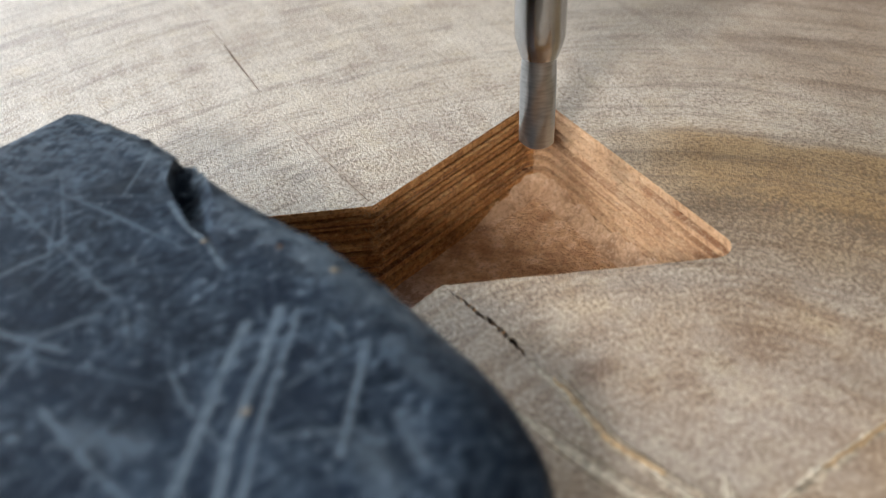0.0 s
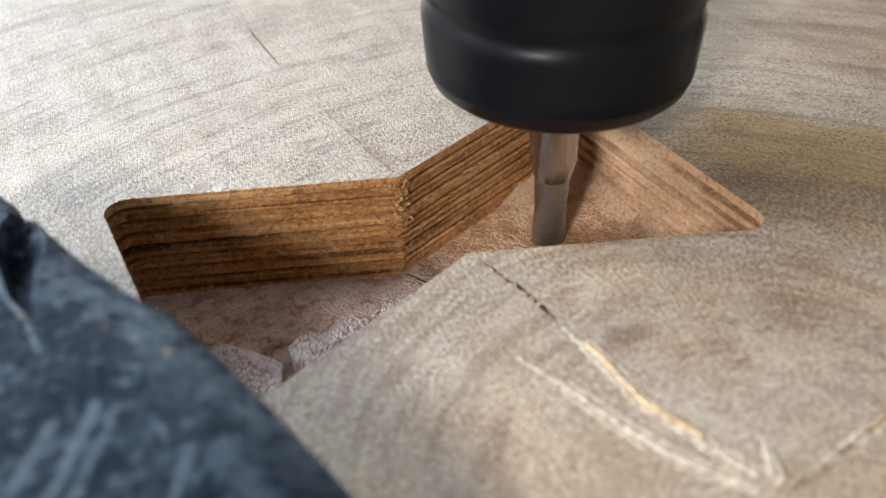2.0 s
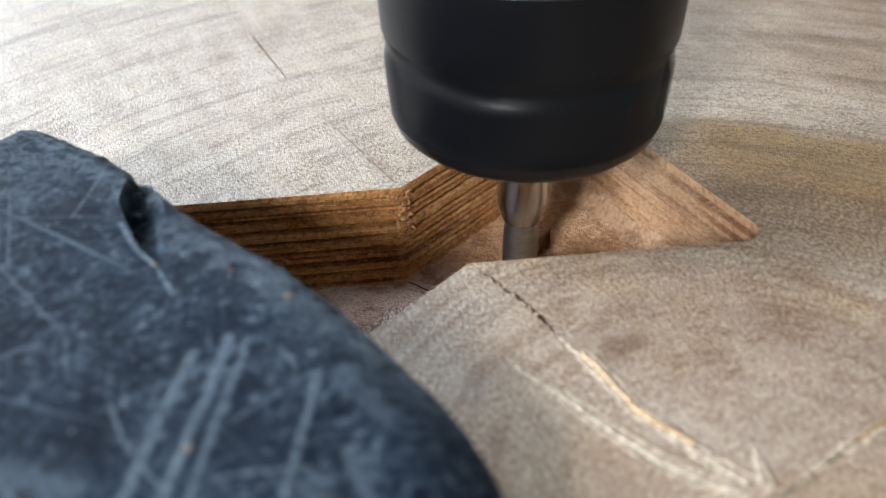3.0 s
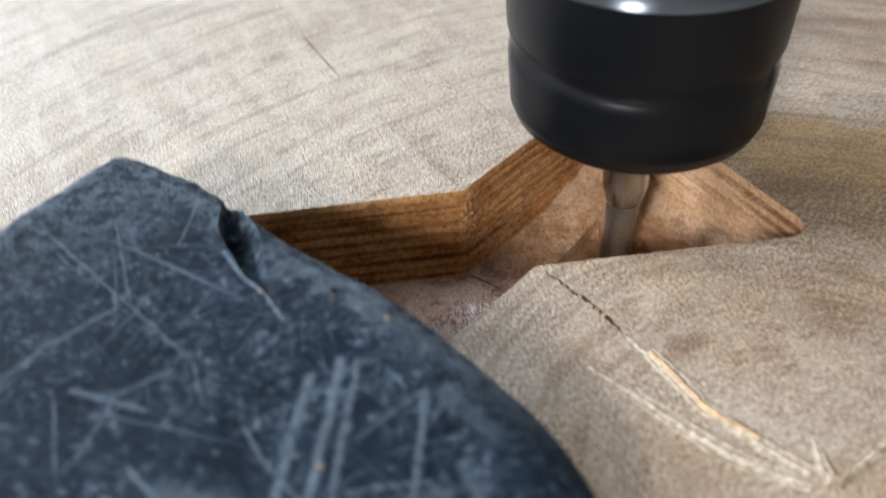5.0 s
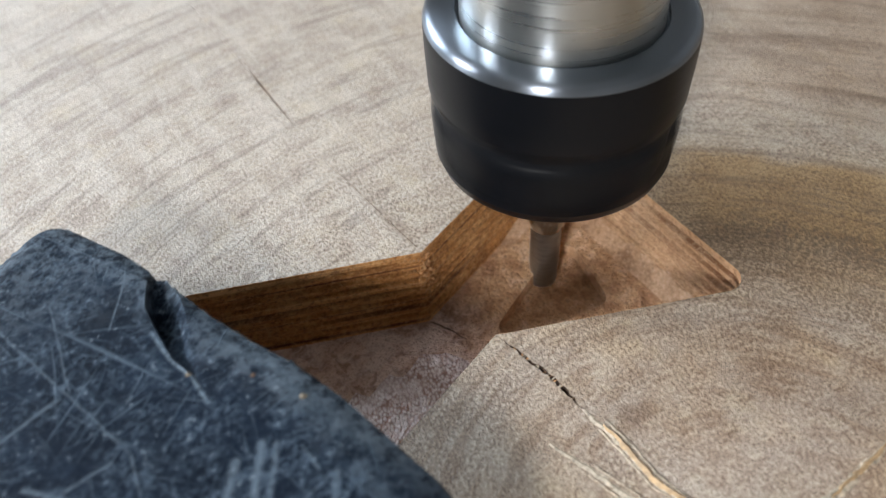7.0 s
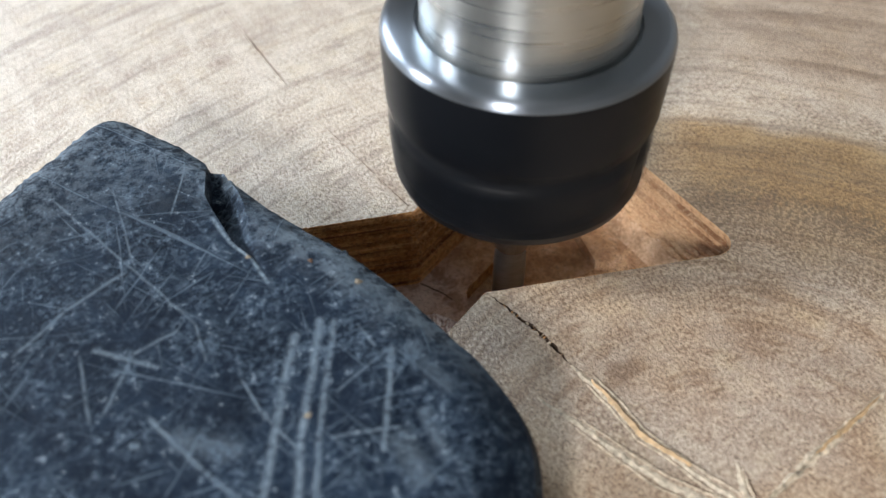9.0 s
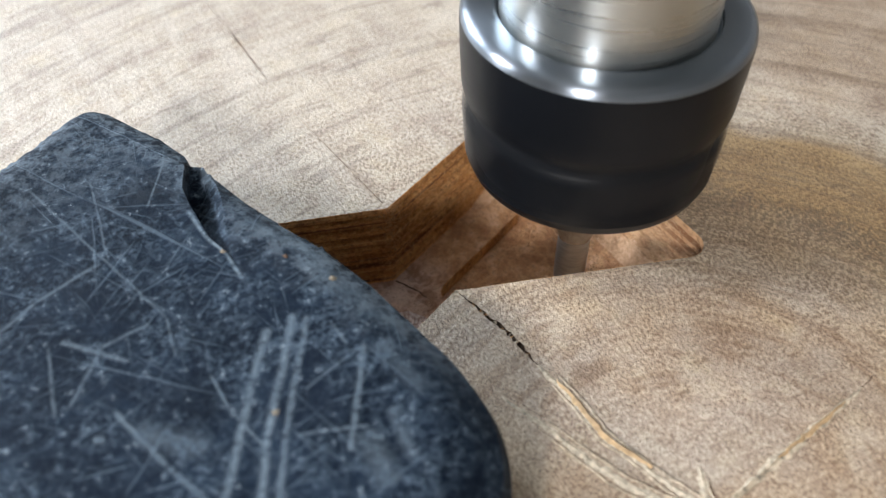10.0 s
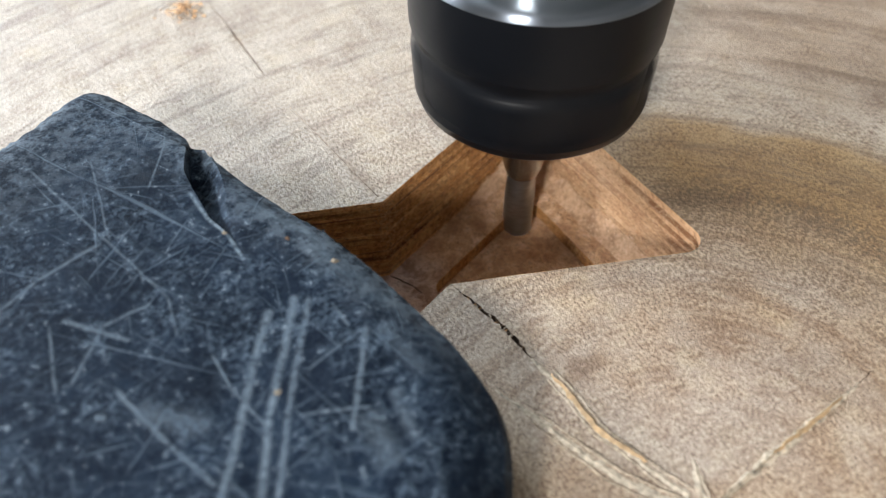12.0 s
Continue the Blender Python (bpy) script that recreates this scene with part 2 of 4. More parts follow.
def milled_wood(name, dark, mid, light, streak=(8, 8, 900)):
    m, n, l, b = material(name, 0.7)
    at = coords(n, l)
    layers = noisy(n, l, coords(n, l, streak), 1.0, 4, 0.6)
    fuzz = noisy(n, l, at, 1100, 4, 0.75)
    spots = noisy(n, l, at, 130, 5, 0.7)
    base = ramp(n, l, layers, [(0.37, dark), (0.46, mid), (0.58, mid), (0.72, light)])
    base = blend(n, l, ramp(n, l, spots, [(0.50, 0.0), (0.68, 0.5)]), base, light)
    base = blend(n, l, ramp(n, l, spots, [(0.32, 0.5), (0.48, 0.0)]), base, dark)
    base = blend(n, l, ramp(n, l, fuzz, [(0.52, 0.0), (0.66, 0.65)]), base, light)
    base = blend(n, l, ramp(n, l, fuzz, [(0.36, 0.6), (0.48, 0.0)]), base, dark)
    l.new(base, b.inputs["Base Color"])
    grit = noisy(n, l, at, 2200, 3, 0.7)
    bump(n, l, b, maths(n, l, "ADD", maths(n, l, "ADD", fuzz, grit), layers), 0.9, 0.0008)
    return m


def layer_wood():
    """Pale layer with the dotted relief that a worn cutter leaves."""
    m, n, l, b = material("leftover_layer_wood", 0.7)
    at = coords(n, l)
    cells = n.new("ShaderNodeTexVoronoi")
    cells.inputs["Scale"].default_value = 1.0
    l.new(coords(n, l, (1900, 1250, 300), 24), cells.inputs["Vector"])
    dots = ramp(n, l, cells.outputs["Distance"], [(0.30, 0.0), (0.80, 1.0)])
    worn = ramp(n, l, noisy(n, l, at, 190, 4, 0.65), [(0.38, 0.15), (0.56, 1.0)])
    base = ramp(n, l, noisy(n, l, at, 320, 4, 0.65), [(0.35, (0.55, 0.45, 0.44)), (0.65, (0.82, 0.77, 0.79))])
    base = blend(n, l, times(n, l, dots, worn), base, (0.33, 0.21, 0.18))
    l.new(base, b.inputs["Base Color"])
    bump(n, l, b, maths(n, l, "MULTIPLY", dots, -1.0), 0.7, 0.0004)
    return m


def pocket_floor():
    m, n, l, b = material("pocket_floor_wood", 0.75)
    r, at = ring_radius(n, l)
    along = n.new("ShaderNodeCombineXYZ")
    l.new(r, along.inputs[0])
    rings = noisy(n, l, along.outputs[0], 260, 4, 0.6)
    base = ramp(n, l, rings, [(0.35, (0.43, 0.28, 0.21)), (0.5, (0.56, 0.39, 0.31)), (0.65, (0.64, 0.48, 0.41))])
    swirl = noisy(n, l, at, 420, 4, 0.65, 0.8)
    base = blend(n, l, ramp(n, l, swirl, [(0.47, 0.0), (0.60, 0.7)]), base, (0.21, 0.105, 0.06))
    pale = noisy(n, l, at, 110, 4, 0.6)
    base = blend(n, l, ramp(n, l, pale, [(0.48, 0.0), (0.62, 0.6)]), base, (0.72, 0.60, 0.55))
    # peach sawdust of the fresh cut lies over one half
    sep = n.new("ShaderNodeSeparateXYZ")
    l.new(coords(n, l), sep.inputs[0])
    half = maths(n, l, "ADD", maths(n, l, "MULTIPLY", sep.outputs[0], 40.0), maths(n, l, "MULTIPLY", noisy(n, l, at, 90, 4, 0.6), 0.5))
    fresh = ramp(n, l, noisy(n, l, at, 300, 4, 0.65), [(0.36, (0.44, 0.225, 0.10)), (0.52, (0.66, 0.40, 0.21)), (0.66, (0.80, 0.56, 0.36))])
    base = blend(n, l, ramp(n, l, half, [(0.32, 0.0), (0.75, 0.9)]), base, fresh)
    grit = noisy(n, l, at, 1300, 3, 0.7)
    base = blend(n, l, ramp(n, l, grit, [(0.52, 0.0), (0.66, 0.5)]), base, (0.22, 0.125, 0.08))
    l.new(base, b.inputs["Base Color"])
    bump(n, l, b, maths(n, l, "ADD", maths(n, l, "MULTIPLY", swirl, -1.5), grit), 0.9, 0.0009)
    return m


# scratches on the stone: width, strength, then their points
DEEP_SCRATCHES = [
    (0.13, 0.85, (-3.09, -1.79), (-3.62, -2.45), (-4.15, -3.22), (-4.81, -4.13)), (0.13, 0.85, (-2.7, -1.74), (-3.43, -2.78), (-3.83, -3.32), (-4.42, -4.37)),
    (0.10, 0.7, (-2.56, -1.88), (-3.06, -2.58), (-3.63, -3.45), (-4.26, -4.47)), (0.10, 0.75, (-2.16, -2.71), (-2.76, -3.6), (-3.08, -4.07)), (0.09, 0.7, (-5.25, -1.95), (-4.98, -3.08), (-4.74, -3.88)),
]
FINE_SCRATCHES = [
    (0.05, 0.5, (-4.98, 2.68), (-4.15, -0.88), (-4.3, -1.59)), (0.08, 0.55, (-6.4, -0.05), (-5.55, 0.35), (-4.57, 0.57)), (0.07, 0.55, (-5.71, -1.61), (-5.05, -0.9), (-4.38, -0.86)),
    (0.09, 0.7, (-5.46, -0.53), (-5.11, -0.97), (-4.84, -1.31)), (0.05, 0.7, (-4.04, -2.08), (-4.04, -2.7), (-3.91, -3.42)), (0.07, 0.55, (-3.51, -3.52), (-2.71, -3.87)),
    (0.05, 0.5, (-3.13, -2.96), (-2.16, -2.71)), (0.04, 0.5, (-4.12, 2.37), (-4.45, 0.56)), (0.06, 0.5, (-5.89, -1.64), (-5.64, -0.53)), (0.05, 0.6, (-2.35, -2.13), (-2.34, -2.6)),
]
RUBBED_SPOTS = [
    (0.04, 0.6, (-3.61, 1.28), (-3.05, 2.1), (-2.8, 2.75)), (0.4, 0.35, (-5.15, -2.4), (-4.49, -3.1)), (0.35, 0.3, (-1.96, -2.75), (-1.87, -3.75)), (0.4, 0.4, (-2.77, -3.9), (-2.9, -4.7)),
    (0.2, 0.45, (-2.34, -3.76), (-2.5, -4.52)), (0.07, 1.2, (-3.13, 0.9), (-3.1, 0.2), (-3.0, -0.2), (-3.0, -0.8)), (0.3, 0.45, (-2.5, 0.3), (-1.8, -1.2)), (0.4, 0.5, (-2.1, -0.9), (-1.55, -2.6)),
    (0.12, 1.0, (-5.6, -2.22), (-5.48, -2.28)), (0.12, 0.9, (-2.76, -4.05), (-2.64, -4.09)),
]


def slate():
    m, n, l, b = material("slate", 0.5)
    at = coords(n, l)
    base = ramp(n, l, noisy(n, l, at, 70, 6, 0.7), [(0.3, (0.0015, 0.0035, 0.008)), (0.52, (0.004, 0.0085, 0.018)), (0.75, (0.014, 0.026, 0.046))])
    hair = None
    for spin, long, fine, low in ((12, 55, 1500, 0.655), (-38, 40, 1200, 0.655), (78, 50, 1400, 0.66), (-74, 45, 1300, 0.66), (48, 40, 1100, 0.66), (-12, 60, 1600, 0.66), (30, 18, 700, 0.67), (-55, 22, 800, 0.67), (64, 16, 650, 0.665)):
        t = noisy(n, l, coords(n, l, (long, fine, 1), spin, (spin * 0.01, spin * 0.003, 0)), 1.0, 3, 0.55, 0.15)
        t = ramp(n, l, t, [(low - 0.01, 0.0), (low + 0.06, 0.55)])
        hair = t if hair is None else blend(n, l, 1.0, hair, t, "LIGHTEN")
    for scale, seed, thin, cover in ((26, 0.0, 0.0025, 0.52), (40, 3.1, 0.003, 0.54)):
        v = n.new("ShaderNodeTexVoronoi")
        v.feature, v.voronoi_dimensions = "DISTANCE_TO_EDGE", "2D"
        v.inputs["Scale"].default_value = scale
        l.new(coords(n, l, (1, 0.35, 1), seed * 40, (seed, seed * 0.7, 0)), v.inputs["Vector"])
        line = ramp(n, l, v.outputs["Distance"], [(0.0, 0.22), (thin, 0.12), (thin * 3, 0.0)])
        gate = ramp(n, l, noisy(n, l, coords(n, l, (1, 1, 1), 0, (seed * 2, 1, 0)), 45, 3, 0.7), [(cover, 0.0), (cover + 0.08, 1.0)])
        hair = blend(n, l, 1.0, hair, blend(n, l, 1.0, line, gate, "MULTIPLY"), "LIGHTEN")
    base = blend(n, l, maths(n, l, "MULTIPLY", hair, 0.75), base, (0.12, 0.165, 0.215))
    # the scratches that stand out, broken by grain
    shake = n.new("ShaderNodeTexNoise")
    shake.inputs["Scale"].default_value = 160
    l.new(at, shake.inputs["Vector"])
    v = n.new("ShaderNodeVectorMath")
    v.operation = "MULTIPLY_ADD"
    l.new(shake.outputs["Color"], v.inputs[0])
    v.inputs[1].default_value = (0.0006, 0.0006, 0)
    l.new(coords(n, l, shift=(-0.0003, -0.0003, 0)), v.inputs[2])
    marks = None
    for lines in (DEEP_SCRATCHES, FINE_SCRATCHES, RUBBED_SPOTS):
        for wide, strength, *pts in lines:
            for a, c in zip(pts, pts[1:]):
                t = maths(n, l, "MULTIPLY", stroke(n, l, v.outputs[0], a, c, wide * 1.25), strength)
                marks = t if marks is None else maths(n, l, "MAXIMUM", marks, t)
    marks = times(n, l, marks, ramp(n, l, noisy(n, l, at, 900, 4, 0.75), [(0.36, 0.25), (0.56, 1.0)]))
    base = blend(n, l, marks, base, (0.15, 0.195, 0.24))
    dust = noisy(n, l, at, 760, 5, 0.85)
    cloud = noisy(n, l, at, 110, 5, 0.7)
    base = blend(n, l, blend(n, l, 1.0, ramp(n, l, dust, [(0.46, 0.0), (0.60, 0.8)]), ramp(n, l, cloud, [(0.42, 0.15), (0.60, 1.0)]), "MULTIPLY"), base, (0.07, 0.10, 0.138))
    base = blend(n, l, ramp(n, l, dust, [(0.61, 0.0), (0.67, 0.9)]), base, (0.20, 0.24, 0.28))
    worn = n.new("ShaderNodeAttribute")
    worn.attribute_name = "wear"
    rub = ramp(n, l, noisy(n, l, at, 480, 5, 0.8), [(0.45, 0.04), (0.57, 1.0)])
    base = blend(n, l, blend(n, l, 1.0, rub, worn.outputs["Fac"], "MULTIPLY"), base, (0.15, 0.19, 0.235))
    l.new(base, b.inputs["Base Color"])
    b.inputs["Specular IOR Level"].default_value = 0.06
    l.new(ramp(n, l, dust, [(0.3, 0.5), (0.7, 0.75)]), b.inputs["Roughness"])
    bump(n, l, b, maths(n, l, "ADD", dust, hair), 0.5, 0.0005)
    return m


def plain(name, colour, rough, metal=0.0, grain=300, depth=0.25, stretch=(1, 1, 1)):
    m, n, l, b = material(name, rough, metal)
    f = noisy(n, l, coords(n, l, stretch), grain, 4, 0.6)
    l.new(ramp(n, l, f, [(0.3, tuple(c * (1 - depth) for c in colour)), (0.7, tuple(min(1, c * (1 + depth)) for c in colour))]), b.inputs["Base Color"])
    l.new(ramp(n, l, f, [(0.3, rough * 0.88), (0.7, rough * 1.12)]), b.inputs["Roughness"])
    return m


END_GRAIN = end_grain()
WALL_WOOD = milled_wood("milled_wall_wood", (0.13, 0.036, 0.009), (0.56, 0.25, 0.068), (0.80, 0.50, 0.23), (8, 8, 760))
# paler copy for the east wall: direct window light and clinging sawdust in the colour
LIT_DUSTED_WALL = milled_wood("lit_dusted_wall_wood", (0.33, 0.15, 0.065), (0.66, 0.40, 0.215), (0.82, 0.58, 0.36), (8, 8, 420))
DUST_WOOD = milled_wood("packed_dust", (0.42, 0.24, 0.13), (0.66, 0.42, 0.25), (0.84, 0.62, 0.43), (260, 260, 260))
FLOOR_WOOD = pocket_floor()
LAYER = layer_wood()
RAW_WOOD = plain("raw_fibre", (0.44, 0.375, 0.29), 0.75, 0, 900, 0.6)
AMBER = plain("amber_fibre", (0.43, 0.30, 0.17), 0.6, 0, 700, 0.45)
FUZZ = plain("wood_fuzz", (0.46, 0.25, 0.11), 0.8, 0, 600, 0.35)
CRUMB = plain("sawdust", (0.62, 0.40, 0.22), 0.85, 0, 700, 0.25)
FAINT_CRACK = plain("shallow_crack", (0.17, 0.12, 0.085), 0.9, 0, 400, 0.4)
# colour of open cracks, and of the shade drawn beside raised fibres
CRACK_AND_SHADE = plain("crack_and_shade_dark", (0.07, 0.042, 0.026), 0.9, 0, 400, 0.5)
SLATE = slate()
OCHRE = plain("ochre_grit", (0.16, 0.135, 0.10), 0.8, 0, 600, 0.3)
BLACK_STEEL = plain("blackened_steel", (0.004, 0.0048, 0.0065), 0.38, 0.0, 200, 0.2, (1, 1, 6))
BLACK_STEEL.node_tree.nodes["Principled BSDF"].inputs["Specular IOR Level"].default_value = 0.19
BRIGHT_STEEL = plain("bright_steel", (0.56, 0.585, 0.575), 0.29, 1.0, 200, 0.04, (0.2, 0.2, 8))
EDGE_STEEL = plain("worn_steel_edge", (0.22, 0.25, 0.295), 0.3, 1.0, 200, 0.1, (0.2, 0.2, 6))
for steel in (BRIGHT_STEEL, EDGE_STEEL):
    turned = steel.node_tree.nodes.new("ShaderNodeTangent")
    turned.direction_type, turned.axis = "RADIAL", "Z"
    shader = steel.node_tree.nodes["Principled BSDF"]
    shader.inputs["Anisotropic"].default_value = 0.85
    shader.inputs["Anisotropic Rotation"].default_value = 0.25
    steel.node_tree.links.new(turned.outputs[0], shader.inputs["Tangent"])
POLISHED = plain("polished_steel", (0.46, 0.49, 0.52), 0.2, 1.0, 200, 0.04)
CARBIDE = plain("carbide", (0.38, 0.41, 0.44), 0.33, 1.0, 500, 0.2, (1, 1, 4))
PLASTER = plain("plaster", (0.38, 0.376, 0.365), 0.9, 0, 8, 0.06)
BENCH = plain("bench_board", (0.36, 0.30, 0.23), 0.8, 0, 14, 0.15)


# ---- mesh tools (lengths in centimetres) ----
def mesh_of(name, verts, faces, mats, face_mats=None, smooth=False):
    me = bpy.data.meshes.new(name)
    me.from_pydata([(x * CM, y * CM, z * CM) for x, y, z in verts], [], faces)
    for m in mats:
        me.materials.append(m)
    if face_mats:
        me.polygons.foreach_set("material_index", face_mats)
    if smooth:
        me.polygons.foreach_set("use_smooth", [True] * len(me.polygons))
    me.update()
    return me


def piece(name, verts, faces, mat, parent=None, label="", smooth=False):
    ob = new(name, mesh_of(name, verts, faces, [mat], None, smooth))
    ob.parent = parent
    return tagged(ob, label)


def lathe(name, profile, mat, parent, label="", sides=96, flutes=0.0, twist=0.0, slots=None):
    """Turned part about the z axis from rows of (radius, height)."""
    verts, faces = [], []
    for k, (r, z) in enumerate(profile):
        for i in range(sides):
            a = 2 * math.pi * i / sides
            rr = r - flutes * max(0.0, math.cos(2 * (a - twist * z))) ** 2
            if slots and slots[1] <= z <= slots[2] and math.degrees(a) % (360 / slots[0]) < slots[3]:
                rr -= slots[4]
            verts.append((rr * math.cos(a), rr * math.sin(a), z))
    for k in range(len(profile) - 1):
        for i in range(sides):
            j = (i + 1) % sides
            faces.append((k * sides + i, k * sides + j, (k + 1) * sides + j, (k + 1) * sides + i))
    ob = piece(name, verts, faces, mat, parent, label, True)
    ob.data.set_sharp_from_angle(angle=radians(38))
    return ob


def rounded(points, radii, step=0.05):
    """A closed outline with each corner rounded by its own radius."""
    out = []
    n = len(points)
    for k, (p, rad) in enumerate(zip(points, radii)):
        p, a, b = Vector(p), Vector(points[k - 1]), Vector(points[(k + 1) % n])
        u, v = (a - p).normalized(), (b - p).normalized()
        half = u.angle(v) / 2
        cut = rad / math.tan(half)
        if rad < 1e-4:
            out.append(p)
            continue
        s, e = p + u * cut, p + v * cut
        mid = (u + v).normalized()
        c = p + mid * (rad / math.sin(half))
        a0, a1 = math.atan2(*(s - c).yx), math.atan2(*(e - c).yx)
        da = (a1 - a0 + math.pi) % (2 * math.pi) - math.pi
        out += [c + Vector((math.cos(a0 + da * i / 8), math.sin(a0 + da * i / 8))) * rad for i in range(9)]
    fine = []
    for k, p in enumerate(out):
        q = out[(k + 1) % len(out)]
        m = max(1, int((q - p).length / step))
        fine += [p.lerp(q, i / m) for i in range(m)]
    return fine


def inset(loop, d):
    """The outline moved by d to its left (inwards for a counter-clockwise loop)."""
    n = len(loop)
    out = []
    for k, p in enumerate(loop):
        t = loop[(k + 1) % n] - loop[k - 1]
        t.normalize()
        out.append(p + Vector((-t.y, t.x)) * d)
    return out


def fill(outer, holes, z=0.0, spare=(), height=None):
    """Triangles between an outline and its holes. Returns verts, faces."""
    pts, edges = [], []
    for loop in (outer, *holes):
        s = len(pts)
        pts += [Vector((p[0], p[1])) for p in loop]
        edges += [(s + i, s + (i + 1) % len(loop)) for i in range(len(loop))]
    pts += [Vector(p) for p in spare]
    v, _, f, *_ = delaunay_2d_cdt(pts, edges, [], 0, 1e-5)

    def inside(p, loop):
        hit = False
        for i, a in enumerate(loop):
            b = loop[i - 1]
            if (a[1] > p[1]) != (b[1] > p[1]) and p[0] < (b[0] - a[0]) * (p[1] - a[1]) / (b[1] - a[1]) + a[0]:
                hit = not hit
        return hit

    keep = []
    for t in f:
        c = sum((v[i] for i in t), Vector((0, 0))) / 3
        if inside(c, outer) and not any(inside(c, h) for h in holes):
            keep.append(tuple(t))
    return [(p.x, p.y, height(p.x, p.y) if height else z) for p in v], keep


def ribbon(line, widths, jag, seed, rag=0.5):
    """An irregular strip along a line: outline points left and right, and its ridge."""
    rng = random.Random(seed)
    fine = []
    for (a, wa), (b, wb) in zip(zip(line, widths), list(zip(line, widths))[1:]):
        a, b = Vector(a), Vector(b)
        m = max(2, int((b - a).length / 0.08))
        fine += [(a.lerp(b, i / m), wa + (wb - wa) * i / m) for i in range(m)]
    fine.append((Vector(line[-1]), widths[-1]))
    left, mid, right = [], [], []
    for k, (p, w) in enumerate(fine):
        t = (fine[min(k + 1, len(fine) - 1)][0] - fine[max(k - 1, 0)][0]).normalized()
        nrm = Vector((-t.y, t.x))
        p = p + nrm * rng.uniform(-jag, jag)
        left.append(p + nrm * w * rng.uniform(rag, 1.0) / 2)
        right.append(p - nrm * w * rng.uniform(rag, 1.0) / 2)
        mid.append(p)
    return left, mid, right


def ridge(name, line, widths, mat, parent, seed, high=0.03, jag=0.015, label="", rag=0.5):
    l, m, r = ribbon(line, widths, jag, seed, rag)
    rng = random.Random(seed + 1)
    n = len(m)
    verts = [(p.x, p.y, -0.01) for p in l] + [(p.x, p.y, high * rng.uniform(rag, 1)) for p in m] + [(p.x, p.y, -0.01) for p in r]
    faces = []
    for i in range(n - 1):
        faces += [(i, n + i, n + i + 1, i + 1), (n + i, 2 * n + i, 2 * n + i + 1, n + i + 1)]
    return piece(name, verts, faces, mat, parent, label)


# ---- the room: plain walls that close the place ----
def box(name, lo, hi, mat, label):
    (x0, y0, z0), (x1, y1, z1) = lo, hi
    v = [(x, y, z) for z in (z0, z1) for y in (y0, y1) for x in (x0, x1)]
    f = [(0, 2, 3, 1), (4, 5, 7, 6), (0, 1, 5, 4), (2, 6, 7, 3), (0, 4, 6, 2), (1, 3, 7, 5)]
    return tagged(new(name, mesh_of(name, [(a / CM, b / CM, c / CM) for a, b, c in v], f, [mat])), label, kind="structure")


def pierced(name, put, lo, hi, openings):
    """A wall 0.1 m thick with window openings (centre, half width, half height)."""
    outer = [(lo, -0.06), (hi, -0.06), (hi, 2.2), (lo, 2.2)]
    holes = [[(y - w, z - h), (y + w, z - h), (y + w, z + h), (y - w, z + h)] for y, z, w, h in openings]
    v, f = fill(outer, holes)
    n = len(v)
    verts = [tuple(c / CM for c in put(a, b, d)) for d in (0, 0.1) for a, b, _ in v]
    faces = [t for t in f] + [tuple(n + i for i in reversed(t)) for t in f]
    for k in range(len(holes)):
        s = 4 + 4 * k
        faces += [(s + i, s + (i + 1) % 4, n + s + (i + 1) % 4, n + s + i) for i in range(4)]
    tagged(new(name, mesh_of(name, verts, faces, [PLASTER])), "plain plaster wall with window opening", kind="structure")


def room():
    box("floor", (-1.8, -2.6, -0.16), (2.8, 2.6, -0.06), BENCH, "plain board surface under the wooden slab")
    box("ceiling", (-1.8, -2.6, 2.2), (2.8, 2.6, 2.3), PLASTER, "plain pale plaster ceiling")
    pierced("wall_north", lambda a, b, d: (a, 2.5 + d, b), -1.7, 2.8, [(-0.75, 1.30, 0.78, 0.58)])
    pierced("wall_west", lambda a, b, d: (-1.6 - d, a, b), -2.5, 2.5, [(-1.35, 1.22, 0.27, 0.27), (0.95, 1.05, 0.27, 0.27)])
    box("wall_south", (-1.8, -2.6, -0.06), (2.8, -2.5, 2.2), PLASTER, "plain pale plaster wall")
    box("wall_east", (2.7, -2.5, -0.06), (2.8, 2.5, 2.2), PLASTER, "plain pale plaster wall")


# ---- the slab with its pocket ----
HALF, LEFT, WIDE, WAIST, DEEP = 4.12, 4.25, 2.78, 1.15, 1.85
BOWTIE = rounded([(-LEFT, -WIDE), (0, -WAIST), (HALF, -WIDE), (HALF, WIDE), (0, WAIST), (-LEFT, WIDE)], [0.34, 0, 0.34, 0.34, 0, 0.34], 0.06)
LOOP_ONE = [(1.25, 0.10), (2.85, -0.12), (3.08, 1.03)]
LOOP_TWO = [(0.85, 0.25), (3.12, -0.66), (3.14, 1.14)]


def grown(points, d):
    """A triangle (counter-clockwise) grown by d with round corners."""
    out = []
    n = len(points)
    for k, p in enumerate(points):
        a, b = Vector(points[k - 1]), Vector(points[(k + 1) % n])
        p = Vector(p)
        u, v = (p - a).normalized(), (b - p).normalized()
        a0 = math.atan2(-u.x, u.y)
        a1 = math.atan2(-v.x, v.y)
        da = (a1 - a0) % (2 * math.pi)
        out += [p + d * Vector((math.cos(a0 + da * i / 8), math.sin(a0 + da * i / 8))) for i in range(9)]
    return out


